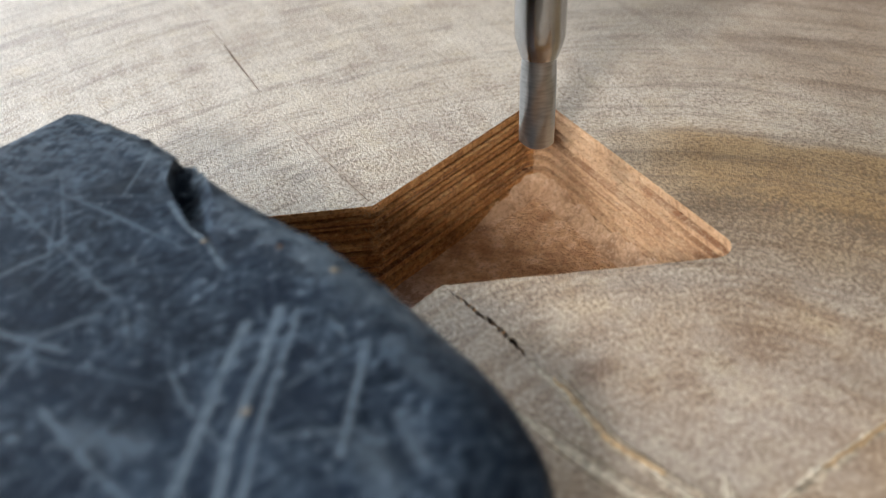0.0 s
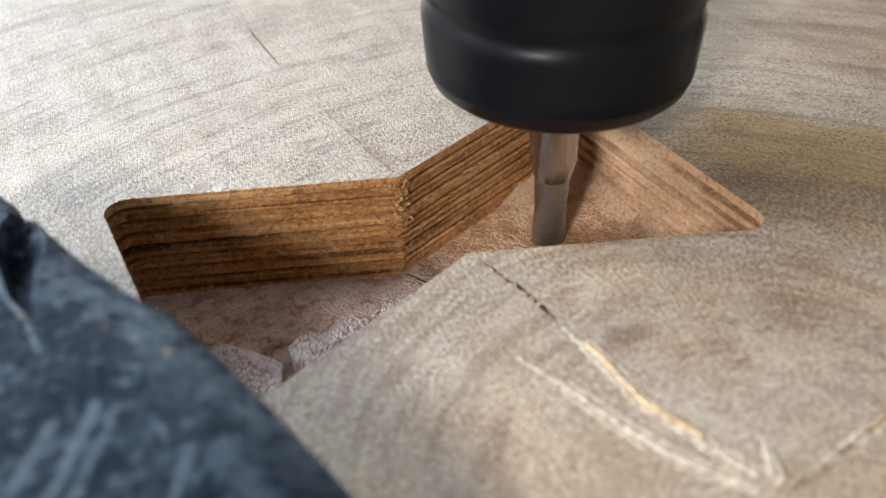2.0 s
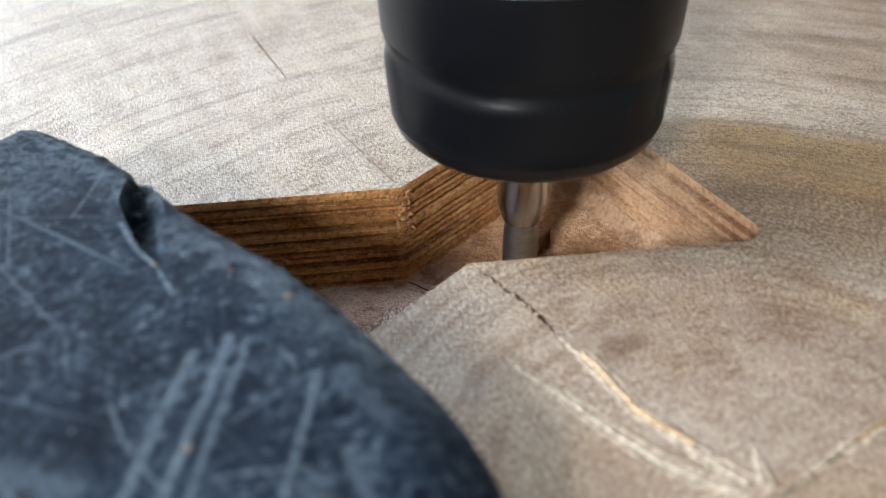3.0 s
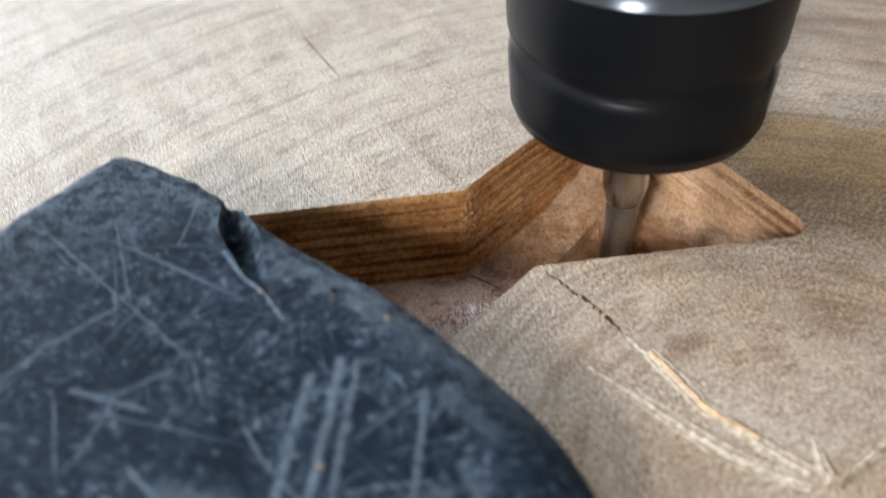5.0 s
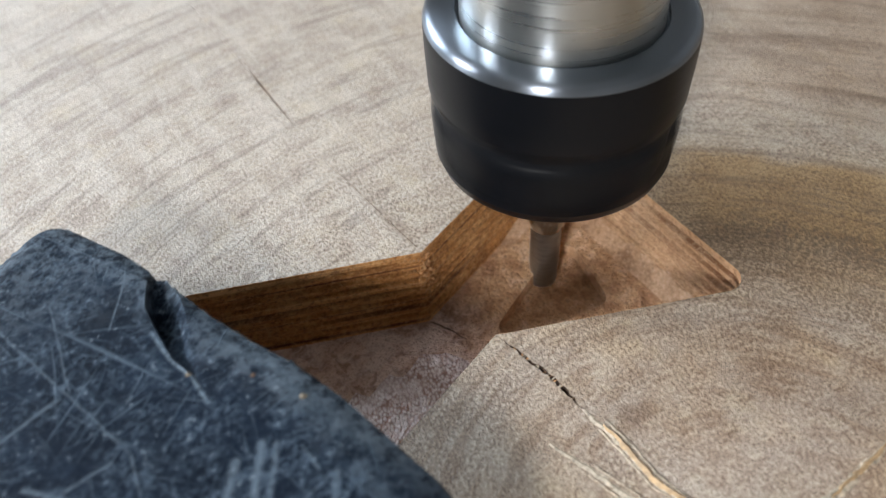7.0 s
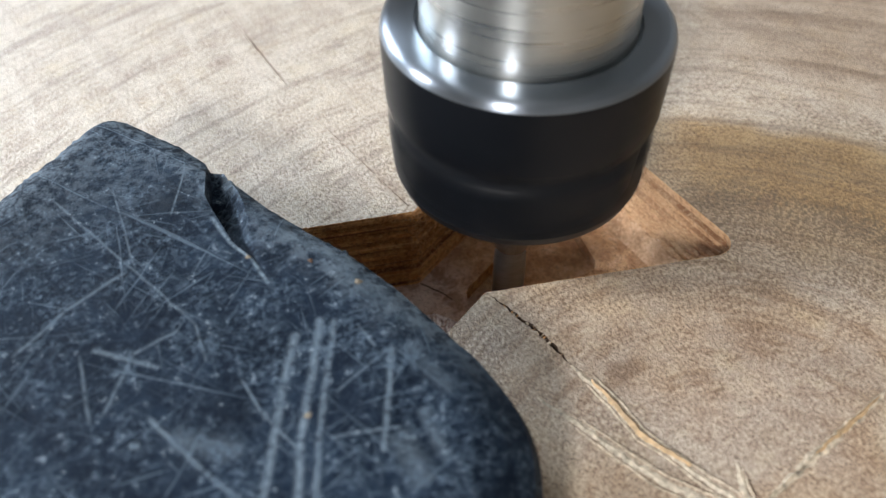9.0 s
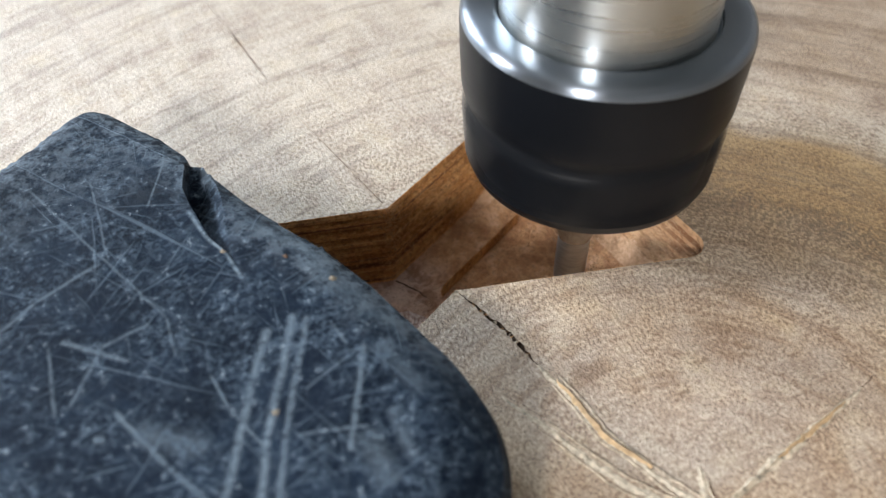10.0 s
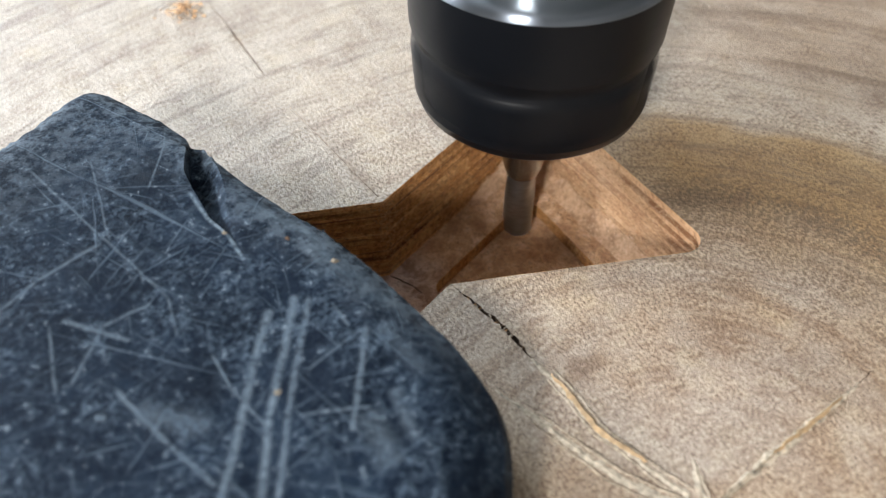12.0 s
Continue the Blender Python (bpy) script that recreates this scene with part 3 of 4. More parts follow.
FAR_CRACK = [(-0.16, 12.5), (-0.16, 10.2), (-0.16, 8.1), (-0.19, 7.3), (-0.21, 6.4), (-0.23, 5.7), (-0.23, 4.5), (-0.16, 3.6), (-0.06, 2.14), (0.0, 1.3)]
NEAR_CRACK = [(0.02, -1.24), (0.12, -1.70), (0.24, -2.45), (0.24, -3.10)]
PALE_ONE = [(0.24, -3.1), (0.30, -3.5), (0.34, -3.95), (0.32, -4.66), (0.45, -5.1), (0.57, -5.65), (0.72, -6.1)]
PALE_TWO = [(-0.52, -3.3), (-0.30, -4.0), (-0.13, -4.7), (0.05, -5.33), (0.3, -5.8), (0.62, -6.25)]
PALE_RIGHT = [(4.0, -5.95), (3.6, -6.01), (2.92, -6.10), (2.12, -6.2), (1.5, -6.3), (0.9, -6.4)]
TWIG = [(1.12, -5.72), (0.97, -5.98), (0.85, -6.3)]


def slab():
    thing = new("wood_slab")
    tagged(thing, "round pale end-grain wooden slab with a milled bow-tie pocket", "slab")
    rng = random.Random(4)
    outer = [Vector((PITH[0] + 30 * math.cos(a), PITH[1] + 30 * math.sin(a))) for a in [2 * math.pi * i / 160 for i in range(160)]]
    holes, cracks = [BOWTIE], []
    for line, widths, seed, deep, mat in ((NEAR_CRACK, [0.018, 0.06, 0.125, 0.03], 3, 0.35, CRACK_AND_SHADE), (FAR_CRACK[:6], [0.006, 0.01, 0.018, 0.075, 0.055, 0.02], 5, 0.06, FAINT_CRACK), (FAR_CRACK[6:], [0.018, 0.026, 0.02, 0.03], 7, 0.03, FAINT_CRACK)):
        l, m, r = ribbon(line, widths, 0.02 if mat == CRACK_AND_SHADE else 0.004, seed, 0.12 if mat == CRACK_AND_SHADE else 0.4)
        holes.append(l + r[::-1])
        cracks.append((l, m, r, deep, mat))
    spare = [(rng.uniform(-9, 13), rng.uniform(-10, 16)) for _ in range(5000)]
    v, f = fill(outer, holes, spare=spare, height=lambda x, y: 0.006 * noise.noise((x * 1.7, y * 1.7, 0)) if abs(x) < 20 else 0)
    piece("top_face", v, f, END_GRAIN, thing, "pale sawn end grain with growth rings", True)
    n = len(outer)
    piece("rim", [(p.x, p.y, z) for z in (0, -6) for p in outer], [(i, n + i, n + (i + 1) % n, (i + 1) % n) for i in range(n)], WALL_WOOD, thing)
    piece("underside", [(p.x, p.y, -6) for p in outer], [tuple(range(n - 1, -1, -1))], WALL_WOOD, thing)
    for l, m, r, deep, mat in cracks:
        k = len(m)
        verts = [(p.x, p.y, 0.0) for p in l] + [(p.x, p.y, -deep) for p in m] + [(p.x, p.y, 0.0) for p in r]
        faces = [q for i in range(k - 1) for q in ((i, k + i, k + i + 1, i + 1), (k + i, 2 * k + i, 2 * k + i + 1, k + i + 1))]
        piece("crack_and_shade", verts, faces, mat, thing, "dark drying crack line with painted fibre shade" if mat == CRACK_AND_SHADE else "thin shallow drying crack")
    # pocket wall: a stack of cutter passes with small ledges
    levels = [(0.0, 0.0), (0.008, -0.03)]
    passes = 8
    for k in range(passes):
        z = -DEEP * (k + 1) / passes
        off = rng.uniform(0.0, 0.022)
        levels += [(off + 0.004, -DEEP * k / passes - 0.04), (off, z + 0.085), (off - 0.10, z + 0.07), (off - 0.10, z + 0.02), (off + 0.03, z)] if k < passes - 1 else [(off + 0.004, -DEEP * k / passes - 0.04), (off + 0.01, -DEEP - 0.02)]
    verts, faces = [], []
    m = len(BOWTIE)
    for d, z in levels:
        verts += [(p.x + rng.uniform(-0.006, 0.006), p.y + rng.uniform(-0.006, 0.006), z if z == 0 else z + rng.uniform(-0.004, 0.004)) for p in inset(BOWTIE, d)]
    for k in range(len(levels) - 1):
        faces += [(k * m + i, k * m + (i + 1) % m, (k + 1) * m + (i + 1) % m, (k + 1) * m + i) for i in range(m)]
    # east faces take the lighter copy, with window light painted in
    sides = [1 if BOWTIE[i].x > HALF - 0.2 else 0 for i in range(m)] * (len(levels) - 1)
    wall = new("pocket_wall", mesh_of("pocket_wall", verts, faces, [WALL_WOOD, LIT_DUSTED_WALL], sides))
    wall.parent = thing
    tagged(wall, "orange milled pocket wall with pass lines")
    two, one = grown(LOOP_TWO, 0.3), grown(LOOP_ONE, 0.3)
    v, f = fill(BOWTIE, [two], -DEEP, [(rng.uniform(-4, 4), rng.uniform(-2.7, 2.7)) for _ in range(900)], lambda x, y: -DEEP + 0.012 * noise.noise((x * 3, y * 3, 1)))
    piece("pocket_floor", v, f, FLOOR_WOOD, thing, "pinkish milled pocket floor", True)
    k = len(two)
    piece("deep_wall", [(p.x, p.y, z) for z in (-DEEP, -2.32) for p in two], [(i, (i + 1) % k, k + (i + 1) % k, k + i) for i in range(k)], WALL_WOOD, thing)
    piece("deep_floor", [(p.x, p.y, -2.19) for p in two], [tuple(range(k))], FLOOR_WOOD, thing)
    # packed dust in the corner between the floor and the fresh wall
    run = [i for i, p in enumerate(BOWTIE) if p.x > 2.2 and p.y > -2.6]
    run.sort(key=lambda i: math.atan2(BOWTIE[i].y, BOWTIE[i].x - 2.2))
    rows = [inset(BOWTIE, 0.01 + 0.33 * u / 6) for u in range(7)]
    verts = []
    for u in range(7):
        for i in run:
            p = rows[u][i]
            fade = min(1.0, max(0.0, (BOWTIE[i].x - 2.2) / 1.2)) * (0.75 + 0.5 * noise.noise((p.x * 3, p.y * 3, 4)))
            verts.append((p.x, p.y, -DEEP - 0.012 + 0.5 * fade * (1 - u / 6) ** 2 + 0.012 * noise.noise((p.x * 14, p.y * 14, u))))
    m = len(run)
    piece("packed_dust", verts, [(u * m + i, u * m + i + 1, (u + 1) * m + i + 1, (u + 1) * m + i) for u in range(6) for i in range(m - 1)], DUST_WOOD, thing, "fine peach sawdust packed along the wall foot", True)
    pale = "pale raised fibres in a drying crack"
    for line, widths, seed, label in (
        (PALE_ONE, [0.08, 0.22, 0.24, 0.22, 0.18, 0.22, 0.24], 20, pale), (PALE_TWO, [0.08, 0.20, 0.25, 0.27, 0.28, 0.18], 40, pale),
        (PALE_RIGHT, [0.06, 0.20, 0.26, 0.28, 0.2, 0.1], 60, pale), (TWIG, [0.12, 0.22, 0.16], 80, "short pale splinter at the pith"),
    ):
        ridge("pale_fibre", line, widths, RAW_WOOD, thing, seed, 0.022, 0.016, label, 0.5)
        for k in (-1, 1):
            edge = [(x + k * w * 0.42, y + 0.03 * k) for (x, y), w in zip(line, widths)]
            ridge("pale_fibre", edge[1:], [0.035 * rng.uniform(0.5, 1.2) for _ in edge[1:]], RAW_WOOD, thing, seed + 3 + k, 0.034, 0.01, label, 0.6)
        # dark strip laid on the wood as the raised fibre's shade
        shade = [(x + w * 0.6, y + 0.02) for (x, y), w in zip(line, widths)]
        ridge("crack_and_shade", shade, [0.03 * rng.uniform(0.4, 1.2) for _ in line], CRACK_AND_SHADE, thing, seed + 9, 0.008, 0.015, "dark drying crack line with painted fibre shade")
    amber = "amber resin fill between pale fibres"
    ridge("amber_fibre", [(x + 0.01, y) for x, y in PALE_ONE[1:5]] + [(0.57, -5.4)], [0.05, 0.14, 0.15, 0.13, 0.06], AMBER, thing, 15, 0.075, 0.014, amber, 0.6)
    ridge("amber_fibre", PALE_RIGHT[1:4], [0.05, 0.13, 0.06], AMBER, thing, 16, 0.075, 0.014, amber, 0.7)
    ridge("crack_and_shade", [(4.35, -5.88), (4.2, -5.92), (4.02, -5.95)], [0.03, 0.1, 0.05], CRACK_AND_SHADE, thing, 17, 0.006, 0.02, "dark drying crack line with painted fibre shade")
    for k in range(34):
        t = rng.random() * 0.9
        x, y = np.interp(t, (0, 0.25, 0.65, 1), [p[0] for p in NEAR_CRACK]), np.interp(t, (0, 0.25, 0.65, 1), [p[1] for p in NEAR_CRACK])
        q = [(float(x) + rng.uniform(-0.05, 0.05), float(y) + rng.uniform(-0.03, 0.03), rng.uniform(-0.06, 0.015)) for _ in range(4)]
        piece("crack_crumb", q, [(0, 1, 2), (0, 2, 3), (0, 3, 1), (1, 3, 2)], RAW_WOOD if k % 3 else FUZZ, thing)
    # torn fibres along the pocket's upper edge, thickest at the waist
    for k in range(240):
        waist = k < 190
        if waist:
            x = rng.gauss(0.02, 0.10)
            p, z = Vector((x, WAIST + 0.4 * abs(x) - 0.02)), -abs(rng.gauss(0, 0.8))
            if z < -1.8:
                continue
        else:
            p, z = BOWTIE[rng.randrange(len(BOWTIE))], rng.uniform(-0.05, 0.01)
        s = rng.uniform(0.02, 0.055) if waist else rng.uniform(0.012, 0.03)
        a = [Vector((rng.uniform(-1, 1), rng.uniform(-1, 1), rng.uniform(-0.6, 1))) * s for _ in range(4)]
        piece("wood_fuzz", [(p.x + q.x, p.y + q.y, z + q.z) for q in a], [(0, 1, 2), (0, 2, 3), (0, 3, 1), (1, 3, 2)], FUZZ, thing)
    # thin layers that earlier passes left on the pocket's floor
    for name, pts, high, mat, label in (
        ("leftover_layer", [(-2.4, 0.10), (-2.0, 0.32), (-1.85, 0.12), (-1.30, 0.34), (-1.15, 0.12), (-0.62, 0.38), (-0.22, 0.16), (0.0, -0.2), (0.0, -1.05), (-1.2, -1.55), (-2.4, -2.02), (-2.55, -1.0)], 0.2, LAYER, "pale leftover layer with a serrated edge"),
        ("leftover_layer", [(-3.75, 0.55), (-3.2, 0.75), (-2.85, 0.42), (-2.55, -0.1), (-2.75, -0.55), (-2.6, -1.1), (-3.2, -1.7), (-3.8, -0.9)], 0.1, LAYER, "pale leftover layer with a broken edge"),
    ):
        loop = rounded(pts[::-1], [0.0] * len(pts), 0.12)
        loop = [p + Vector((rng.uniform(-0.012, 0.012), rng.uniform(-0.012, 0.012))) for p in loop]
        v, f = fill(loop, [], spare=[(rng.uniform(-4, 0.3), rng.uniform(-2.2, 0.9)) for _ in range(2600)], height=lambda x, y: -DEEP + high + 0.035 * noise.noise((x * 9, y * 5, 1)) + 0.02 * noise.noise((x * 20, y * 16, 3)))
        b, k = len(v), len(loop)
        v = v + [(p.x, p.y, v[i][2]) for i, p in enumerate(loop)] + [(p.x, p.y, -DEEP - 0.02) for p in loop]
        f = f + [(b + i, b + k + i, b + k + (i + 1) % k, b + (i + 1) % k) for i in range(k)]
        piece(name, v, f, mat, thing, label)
    for x, y, s in ((-2.55, 0.55, 0.2), (-2.35, 0.42, 0.14), (-2.62, -0.35, 0.16), (-2.6, -1.3, 0.2), (-2.7, 0.3, 0.1)):
        ring = [(x + s * rng.uniform(0.6, 1.1) * math.cos(a), y + s * rng.uniform(0.6, 1.1) * math.sin(a)) for a in [i * 0.63 for i in range(10)]]
        v = [(a, b, -DEEP + 0.02) for a, b in ring] + [(x + (a - x) * 0.6, y + (b - y) * 0.6, -DEEP + rng.uniform(0.04, 0.08)) for a, b in ring] + [(x, y, -DEEP + 0.0)]
        f = [(i, (i + 1) % 10, 10 + (i + 1) % 10, 10 + i) for i in range(10)] + [(10 + i, 10 + (i + 1) % 10, 20) for i in range(10)]
        piece("torn_lump", v, f, FLOOR_WOOD, thing, "brown torn lump of wood")
    l, m, r = ribbon([(0.02, 1.1), (0.18, 0.75), (0.3, 0.42)], [0.03, 0.05, 0.02], 0.015, 91)
    piece("floor_crack", [(p.x, p.y, -DEEP + 0.018) for p in l + r[::-1]], [tuple(range(len(l) + len(r)))], CRACK_AND_SHADE, thing, "thin dark crack across the pocket floor")
    return thing, one, two


# ---- the layer that the cutter takes away: strips that give way as it passes ----
TOOL = [
    (0.0, 3.00, 1.03, 0.31), (0.5, 2.90, 0.98, -0.02), (1.0, 2.95, 1.07, -1.06), (1.5, 2.83, 0.90, -1.85), (2.0, 2.68, 0.80, -2.15),
    (2.5, 2.43, 0.59, -2.2), (3.0, 1.83, 0.35, -2.25), (3.5, 1.27, 0.12, -2.25), (4.55, 2.80, -0.10, -2.25), (5.0, 2.84, 0.22, -2.25),
    (5.5, 2.85, 0.55, -2.25), (6.0, 2.94, 0.77, -2.25), (6.5, 3.08, 1.03, -2.25), (7.0, 2.77, 0.94, -2.25), (7.3, 2.4, 0.80, -2.25),
    (8.5, 0.88, 0.25, -2.25), (9.0, 1.52, 0.04, -2.25), (9.5, 2.39, -0.39, -2.25), (10.0, 2.99, -0.65, -2.25), (10.5, 3.13, -0.64, -2.25),
    (11.0, 3.10, -0.07, -2.25), (11.5, 3.11, 0.53, -2.25), (12.0, 3.13, 1.13, -2.25),
]


def pass_time(x, y, t0, t1):
    """When the cutter's path between t0 and t1 comes nearest to a place."""
    best = (9e9, t0)
    for (ta, ax, ay, _), (tb, bx, by, _) in zip(TOOL, TOOL[1:]):
        if tb <= t0 or ta >= t1:
            continue
        for i in range(11):
            u = i / 10
            t = ta + (tb - ta) * u
            d = (ax + (bx - ax) * u - x) ** 2 + (ay + (by - ay) * u - y) ** 2
            if t0 <= t <= t1:
                best = min(best, (d, t))
    return best[1]


def strips(thing, one, two):
    out = []
    c = Vector((2.4, 0.35))
    n = 24

    def reach(loop, a):
        d = Vector((math.cos(a), math.sin(a)))
        far = 0
        for i, p in enumerate(loop):
            q = loop[i - 1]
            e = q - p
            den = d.x * e.y - d.y * e.x
            if abs(den) > 1e-9:
                w = p - c
                s, u = (w.x * e.y - w.y * e.x) / den, (w.x * d.y - w.y * d.x) / den
                if s > 0 and -1e-6 <= u <= 1 + 1e-6:
                    far = max(far, s)
        return c + d * far

    for k in range(n):
        a = [2 * math.pi * (k + i / 8) / n for i in range(9)]
        inner, outer = [reach(one, x) for x in a], [reach(two, x) for x in a]
        core = [c.lerp(p, 0.5) for p in inner]
        for loop, (t0, t1) in (([c] + core, (4.1, 4.1)), (core + inner[::-1], (2.0, 6.3)), (inner + outer[::-1], (6.6, 12.0))):
            m = len(loop)
            verts = [(p.x, p.y, z) for z in (-DEEP - 0.005, -DEEP - 0.40) for p in loop]
            faces = [tuple(range(m)), tuple(range(2 * m - 1, m - 1, -1))] + [(i, m + i, m + (i + 1) % m, (i + 1) % m) for i in range(m)]
            ob = piece("uncut_strip", verts, faces, FLOOR_WOOD, thing)
            mid = (loop[4] + loop[-5]) / 2
            out.append((ob, 4.1 if t0 == t1 else pass_time(mid.x, mid.y, t0, t1)))
    return out


# ---- the spindle: shaft, clamping nut and cutter ----
def spindle():
    thing = tagged(new("spindle"), "steel milling spindle with a black clamping nut and cutter", "spindle")
    lathe("shaft", [(1.25, 5.3), (1.61, 5.35), (1.61, 7.55), (1.58, 7.58), (1.57, 7.66), (1.61, 7.7), (1.61, 8.8), (1.5, 8.9), (1.5, 22), (0.3, 22)], BRIGHT_STEEL, thing, "brushed bright steel shaft")
    nut = lathe("clamping_nut", [(0.42, 3.42), (0.55, 3.32), (1.64, 3.30), (1.83, 3.34), (1.96, 3.46), (2.03, 3.64), (2.035, 3.65), (2.07, 4.0), (2.10, 4.40), (2.10, 4.52), (2.06, 4.60), (2.03, 4.66), (2.035, 4.74),
                                (2.10, 4.84), (2.125, 4.95), (2.13, 4.96), (2.15, 5.3), (2.17, 5.6), (2.185, 6.0), (2.185, 6.1)], BLACK_STEEL, thing, "blackened steel clamping nut with a groove and slots", 180, slots=(6, 3.645, 4.955, 24, 0.14))
    lathe("nut_rim", [(2.185, 6.1), (2.165, 6.18), (2.11, 6.24), (2.03, 6.26), (1.72, 6.26), (1.675, 6.24), (1.665, 6.14), (1.60, 6.12)], EDGE_STEEL, nut, "bright worn bevelled rim")
    lathe("shank", [(0.30, 1.55), (0.36, 1.75), (0.395, 1.9), (0.395, 3.9), (0.1, 3.9)], POLISHED, thing, "smooth bright steel shank")
    cutter = lathe("cutter", [(0.0, 0.03), (0.12, 0.02), (0.27, 0.0), (0.29, 0.02)] + [(0.29, 0.1 * i) for i in range(1, 15)] + [(0.29, 1.5), (0.30, 1.56)], CARBIDE, thing, "grey carbide cutter", 48, 0.03, 1.6)
    return thing, cutter, nut


# ---- the loose stone ----
STONE = [(-6.1, 3.15), (-5.3, 3.56), (-4.8, 3.80), (-4.3, 4.08), (-3.85, 4.40), (-3.50, 4.48), (-3.27, 4.15), (-3.02, 3.5), (-2.77, 2.85), (-2.64, 2.35), (-2.66, 2.18),
         (-2.76, 1.97), (-2.61, 2.10), (-2.50, 2.02), (-2.37, 1.5), (-2.27, 0.85), (-2.04, 0.1), (-1.70, -0.75), (-1.50, -1.45), (-1.37, -2.1), (-1.25, -2.7), (-1.17, -3.3), (-1.16, -3.85),
         (-1.24, -4.37), (-1.40, -4.80), (-1.72, -5.3), (-2.2, -5.95), (-3.2, -6.9), (-5.0, -7.3), (-8.0, -7.0), (-9.5, -4.0), (-9.0, 0.5), (-7.4, 2.35)]
# the broken lip: along y, the place of its sharp side, its width and its depth
CHIP_Y = (-0.85, -0.2, 0.23, 0.93, 1.4, 1.83, 2.2)
CHIP_X = (-2.99, -2.98, -3.07, -3.05, -3.0, -2.80, -2.67)
CHIP_WIDE = (0.03, 0.09, 0.26, 0.46, 0.50, 0.32, 0.12)
CHIP_DEEP = (0.0, 0.06, 0.24, 0.46, 0.52, 0.26, 0.04)
NOTCH = Vector((-2.68, 2.08))


def stone():
    thing = tagged(new("slate_stone"), "dark blue-grey scratched slate stone with a chipped edge", "stone")
    rng = random.Random(8)
    loop = [Vector(p) for p in STONE][::-1]
    fine = []
    for i, p in enumerate(loop):
        q = loop[(i + 1) % len(loop)]
        m = max(1, int((q - p).length / 0.14))
        for j in range(m):
            s = p.lerp(q, j / m)
            w = 0.03 * noise.noise((s.x * 1.5, s.y * 1.5, 3))
            fine.append(s + Vector((w, w)))

    for _ in range(2):
        fine = [p if (p - NOTCH).length < 0.35 else (fine[k - 1] + 2 * p + fine[(k + 1) % len(fine)]) / 4 for k, p in enumerate(fine)]
    brim = [p for p in fine if (p - NOTCH).length > 0.17] + [Vector(p) for p in ((-2.65, 2.3), (-2.62, 2.22), (-2.59, 2.14), (-2.55, 2.07), (-2.5, 2.0))]

    def edge_gap(x, y):
        p = Vector((x, y))
        return min((a - p).length for a in brim)

    def chip_drop(x, y):
        """How far the broken lip lies below the top face."""
        if not CHIP_Y[0] < y < 2.25:
            return 0.0
        d, w = x - np.interp(y, CHIP_Y, CHIP_X), np.interp(y, CHIP_Y, CHIP_WIDE)
        if d <= 0:
            return 0.0
        low = np.interp(y, CHIP_Y, CHIP_DEEP)
        hollow = max(0.0, 1 - (d / w) ** 1.6) ** 0.8
        return float(low * min(1.0, d / 0.04) * (0.18 * max(0.0, 1 - d / 1.2) + 0.82 * hollow))

    def top(x, y):
        g = edge_gap(x, y)
        soft = max(0.0, min(1.0, (-0.8 - y) / 2.0))
        wide = 0.5 + 0.45 * soft
        z = -(0.26 + 0.22 * soft) * max(0.0, 1 - g / wide) ** 2.0
        z += 0.05 * noise.noise((x * 0.7, y * 0.7, 0)) + 0.02 * noise.noise((x * 3, y * 3, 5)) + 0.008 * noise.noise((x * 8, y * 8, 2)) - 0.03
        return z - chip_drop(x, y)

    spare = []
    while len(spare) < 5200:
        x, y = rng.uniform(-9.3, -1.4), rng.uniform(-7, 4.2)
        spare.append((x, y))
    for k in range(90):
        y = CHIP_Y[0] + 2.95 * k / 90
        x, w = np.interp(y, CHIP_Y, CHIP_X), np.interp(y, CHIP_Y, CHIP_WIDE)
        spare += [(float(x + d), y) for d in (-0.05, -0.006, 0.035, w * 0.5 + 0.02, w + 0.01)]
    v, f = fill(fine, [], 0, spare, top)
    # side: a rounded belt down to the wood
    n = len(fine)
    belt, faces = [], []
    for d, z in ((0.0, None), (-0.10, -0.75), (-0.12, -1.2), (-0.06, -1.55), (0.15, -1.75)):
        for p in inset(fine, d):
            belt.append((p.x, p.y, (-0.45 - chip_drop(p.x, p.y)) if z is None else z + 0.03 * noise.noise((p.x * 2, p.y * 2, z))))
    me_v = v + belt
    s = len(v)
    for i in range(n):
        me_v[s + i] = (fine[i].x, fine[i].y, top(fine[i].x, fine[i].y))
    for k in range(4):
        for i in range(n):
            j = (i + 1) % n
            faces.append((s + k * n + i, s + (k + 1) * n + i, s + (k + 1) * n + j, s + k * n + j))
    faces.append(tuple(s + 4 * n + i for i in range(n)))
    body = piece("body", me_v, f + faces, SLATE, thing, "", True)
    body.data.set_sharp_from_angle(angle=radians(50))
    wear = body.data.attributes.new("wear", "FLOAT", "POINT")
    wear.data.foreach_set("value", [max(max(0.0, 1 - edge_gap(x, y) / 0.9) * max(0.0, min(1.0, (y + 4.2) / 1.8)), 0.4 * max(0.0, min(1.0, (y - 1.2) / 2.2))) * (z > -0.6) * (1 - min(1.0, 8 * chip_drop(x, y))) for x, y, z in me_v])
    for x, y, s, mat, name, label in ((-1.94, -1.46, 0.07, OCHRE, "grit", "ochre grit stuck on the slate"), (-3.02, -0.16, 0.05, OCHRE, "grit", "ochre grit stuck on the slate"),
                                      (-3.59, -3.06, 0.06, OCHRE, "grit", "ochre grit stuck on the slate"), (-2.32, -0.74, 0.05, CRACK_AND_SHADE, "pit", "small dark pit in the slate")):
        ring = [(x + s * rng.uniform(0.5, 1.1) * math.cos(a * 0.7), y + s * rng.uniform(0.5, 1.1) * math.sin(a * 0.7)) for a in range(9)]
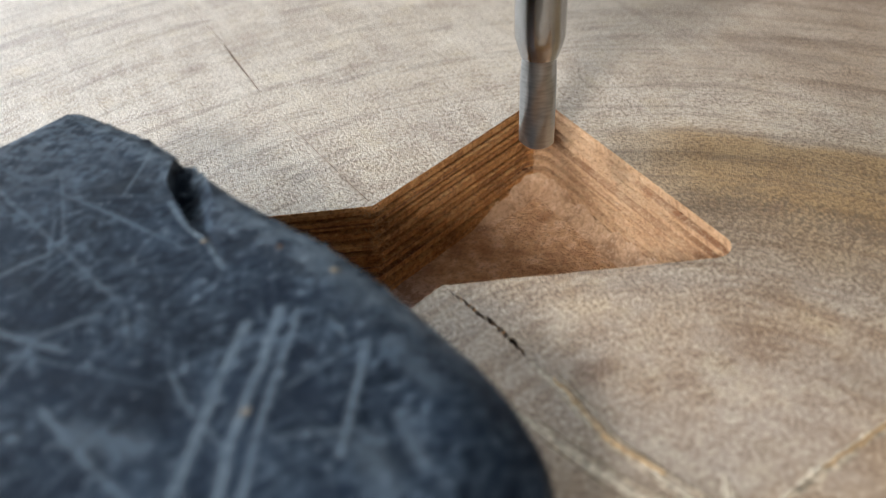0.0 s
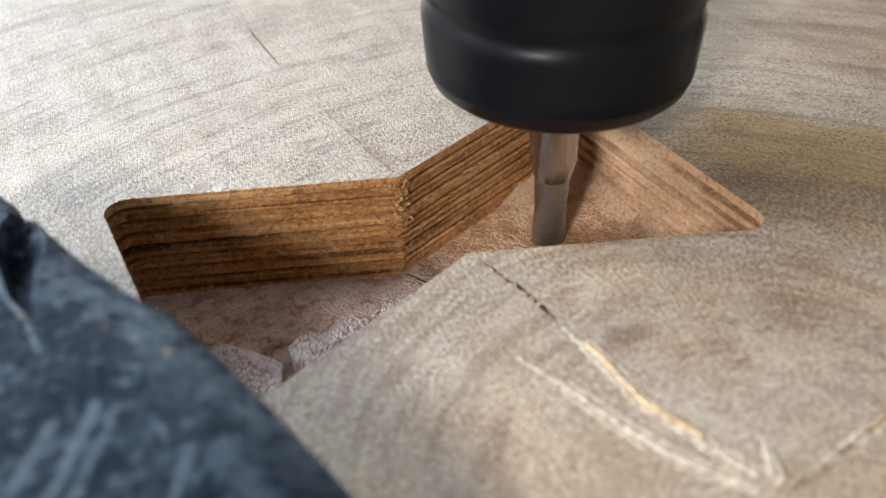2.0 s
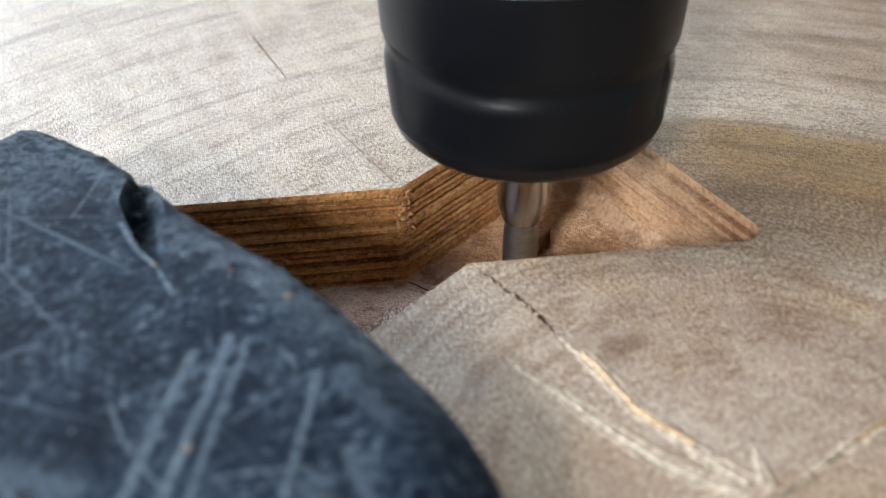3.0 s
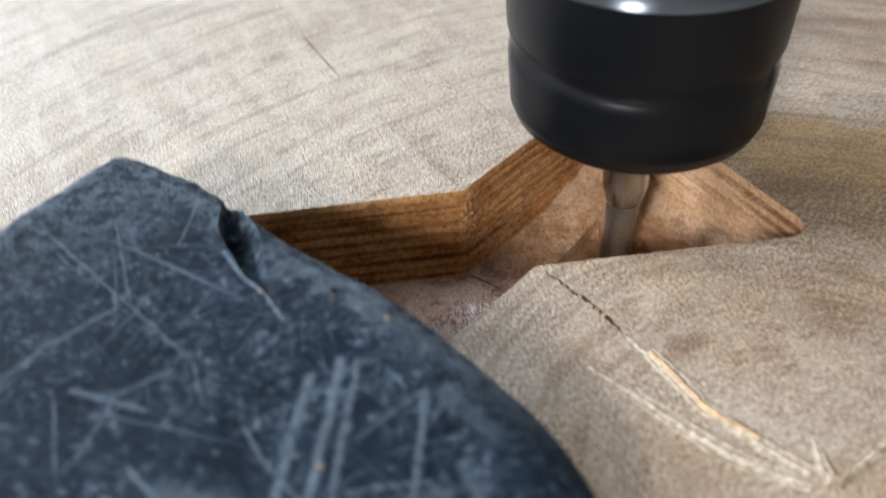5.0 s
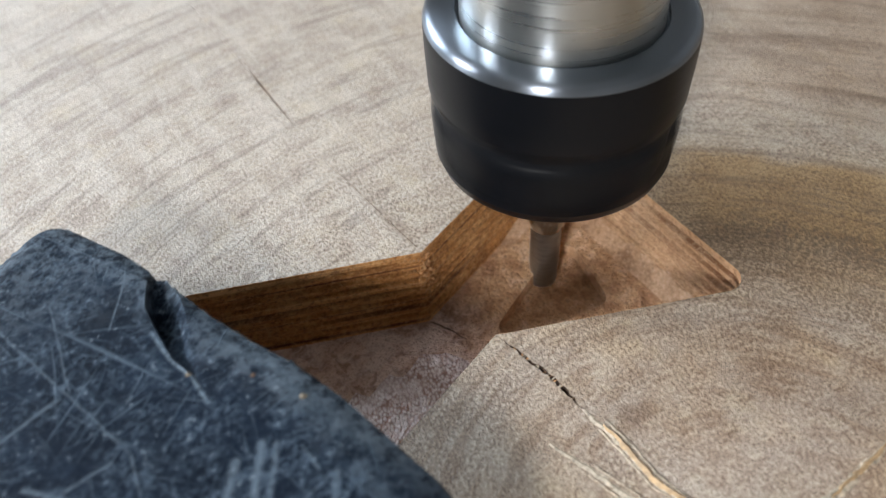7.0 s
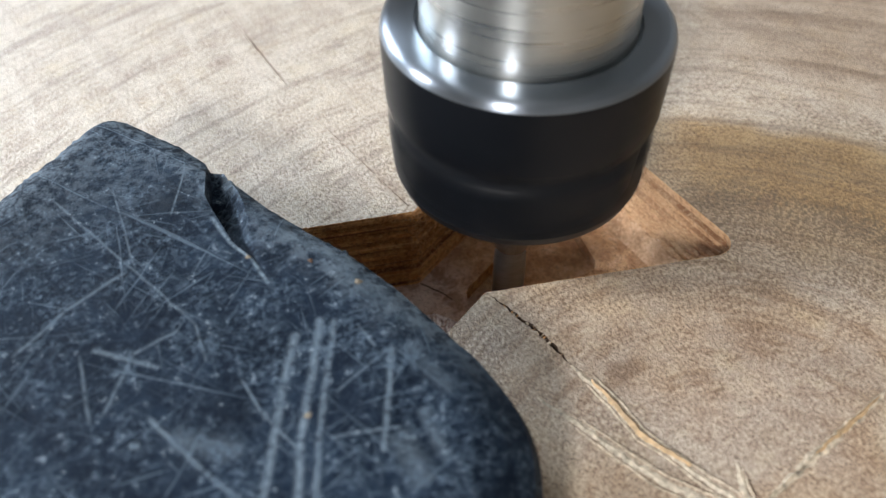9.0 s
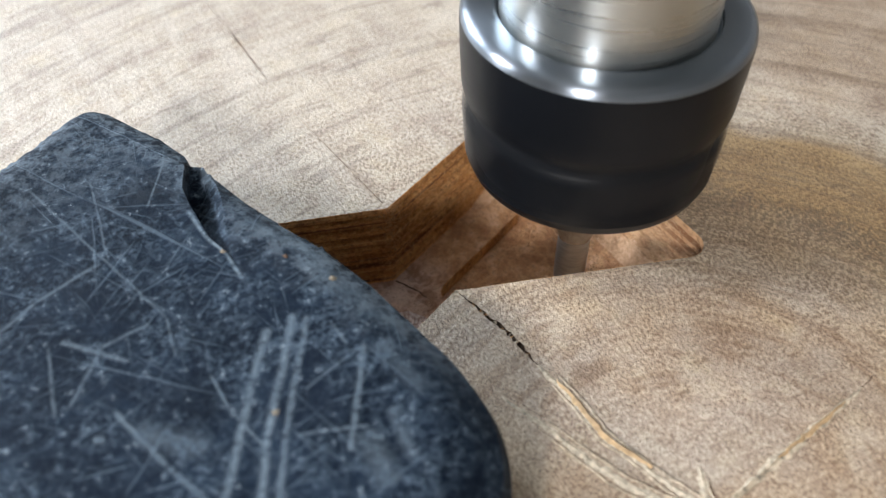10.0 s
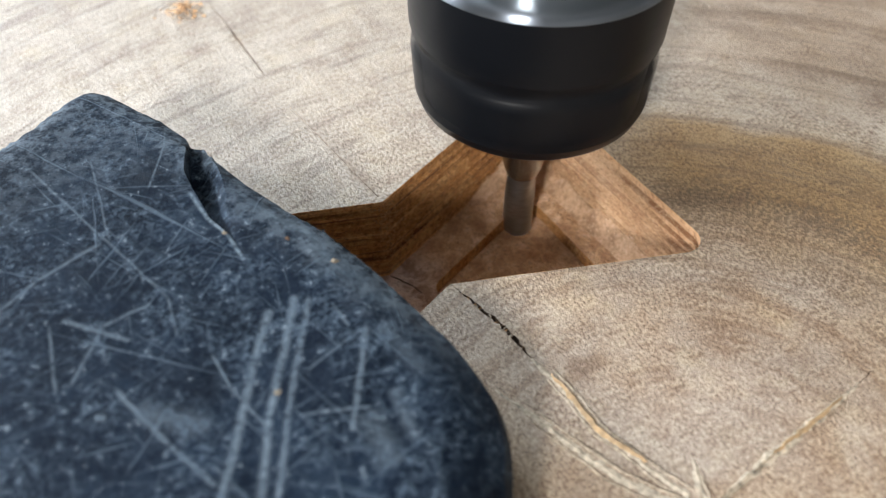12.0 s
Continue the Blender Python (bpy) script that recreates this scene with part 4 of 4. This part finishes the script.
        v = [(a, b, top(a, b) + 0.002) for a, b in ring] + [(x, y, top(x, y) + 0.025)]
        piece(name, v, [(i, (i + 1) % 9, 9) for i in range(9)], mat, thing, label)
    return thing


DUST_AT = (-0.78, 8.95)


def sawdust():
    """A small flung heap of crumbs."""
    thing = tagged(new("sawdust_clump"), "small orange clump of fresh sawdust crumbs", "sawdust")
    rng = random.Random(31)
    for k in range(190):
        r, a = abs(rng.gauss(0, 0.17)), rng.uniform(0, 6.28)
        x, y, z = 1.3 * r * math.cos(a), 1.2 * r * math.sin(a), max(0.01, 0.2 - 0.5 * r) * rng.random()
        s = rng.uniform(0.03, 0.07)
        q = [(x + rng.uniform(-s, s), y + rng.uniform(-s, s), z + rng.uniform(0, s)) for _ in range(4)]
        piece("crumb", q, [(0, 1, 2), (0, 2, 3), (0, 3, 1), (1, 3, 2)], CRUMB, thing)
    return thing


# ---- motion of the stone: seconds, place in centimetres, turns ----
SLIDE = [
    (0, -0.08, -1.02, 2.01, -1.01, 0.60, 1.46),
    (0.5, -1.80, -1.91, 1.98, -0.10, -0.05, 0.03),
    (1, -2.51, -1.98, 2.00, -0.00, -0.00, 1.41),
    (1.5, -2.58, -1.83, 1.89, -0.56, -0.28, 3.49),
    (2, -2.57, -1.88, 1.93, -0.34, -0.17, 3.42),
    (2.5, -1.32, -1.54, 1.89, -3.01, 1.83, 1.24),
    (3, -1.22, -1.35, 1.87, -0.46, -0.14, 2.84),
    (5, -1.25, -1.29, 1.81, -1.32, 0.31, 2.70),
    (5.5, -1.59, -1.29, 1.95, -1.63, -0.80, 3.32),
    (6, -2.13, -1.15, 1.84, -1.65, -0.75, 1.81),
    (6.5, -2.17, -0.84, 1.74, -2.39, -1.22, 2.25),
    (7, -1.62, -0.33, 1.94, -1.58, -0.68, 2.58),
    (9, -0.36, 0.13, 1.91, 0.61, -0.30, 1.29),
    (9.5, -0.35, 0.11, 1.94, 0.44, -0.09, 1.37),
    (10, -0.26, -0.03, 1.97, 0.63, 0.06, 1.28),
    (10.5, -0.03, 0.03, 1.98, 1.90, 0.25, 0.80),
    (11, -0.07, 0.04, 1.97, 0.81, 0.26, 0.88),
    (11.5, -0.10, 0.03, 2.00, 0.76, 0.29, 0.90),
    (12, -0.09, 0.05, 1.97, 1.55, 0.33, 1.52),
]


room()
SLAB, ONE, TWO = slab()
STRIPS = strips(SLAB, ONE, TWO)
SPINDLE, CUTTER, NUT = spindle()
ROCK = stone()
DUST = sawdust()


def motions():
    rows = []
    for t, x, y, z in TOOL:
        lean = np.interp(t, (0, 3, 5, 12), (0.6, 1.0, 2.3, 2.3))  # the spindle leans a little, its tip back to the near side
        rows.append((t, pose((x - 0.087 * lean) * CM, (y + 0.043 * lean) * CM, z * CM, 0.45 * lean, 0.89 * lean)))
    walk(SPINDLE, rows)
    walk(CUTTER, [(i / 15, pose(0, 0, 0, 0, 0, 80 * i)) for i in range(181)])
    walk(NUT, [(i / 30, pose(0, 0, 0, 0, 0, 84 * i)) for i in range(361)])
    walk(ROCK, [(t, pose(x * CM, y * CM, z * CM, a, b, c)) for t, x, y, z, a, b, c in SLIDE])
    rest = pose(0.9 * CM, -1.25 * CM, -DEEP * CM)
    there = pose(DUST_AT[0] * CM, DUST_AT[1] * CM, 0)
    walk(DUST, [(0.0, rest), (10.5, rest), (10.6, pose(0.5 * CM, 4.5 * CM, 1.5 * CM)), (10.7, there), (12.0, there)])
    for ob, t in STRIPS:
        low = pose(0, 0, -0.28 * CM)
        rows = [(0.0, pose(0, 0, 0)), (max(0.1, t - 0.3), pose(0, 0, 0)), (min(11.9, max(0.4, t)), low), (12.0, low)]
        walk(ob, rows)


motions()
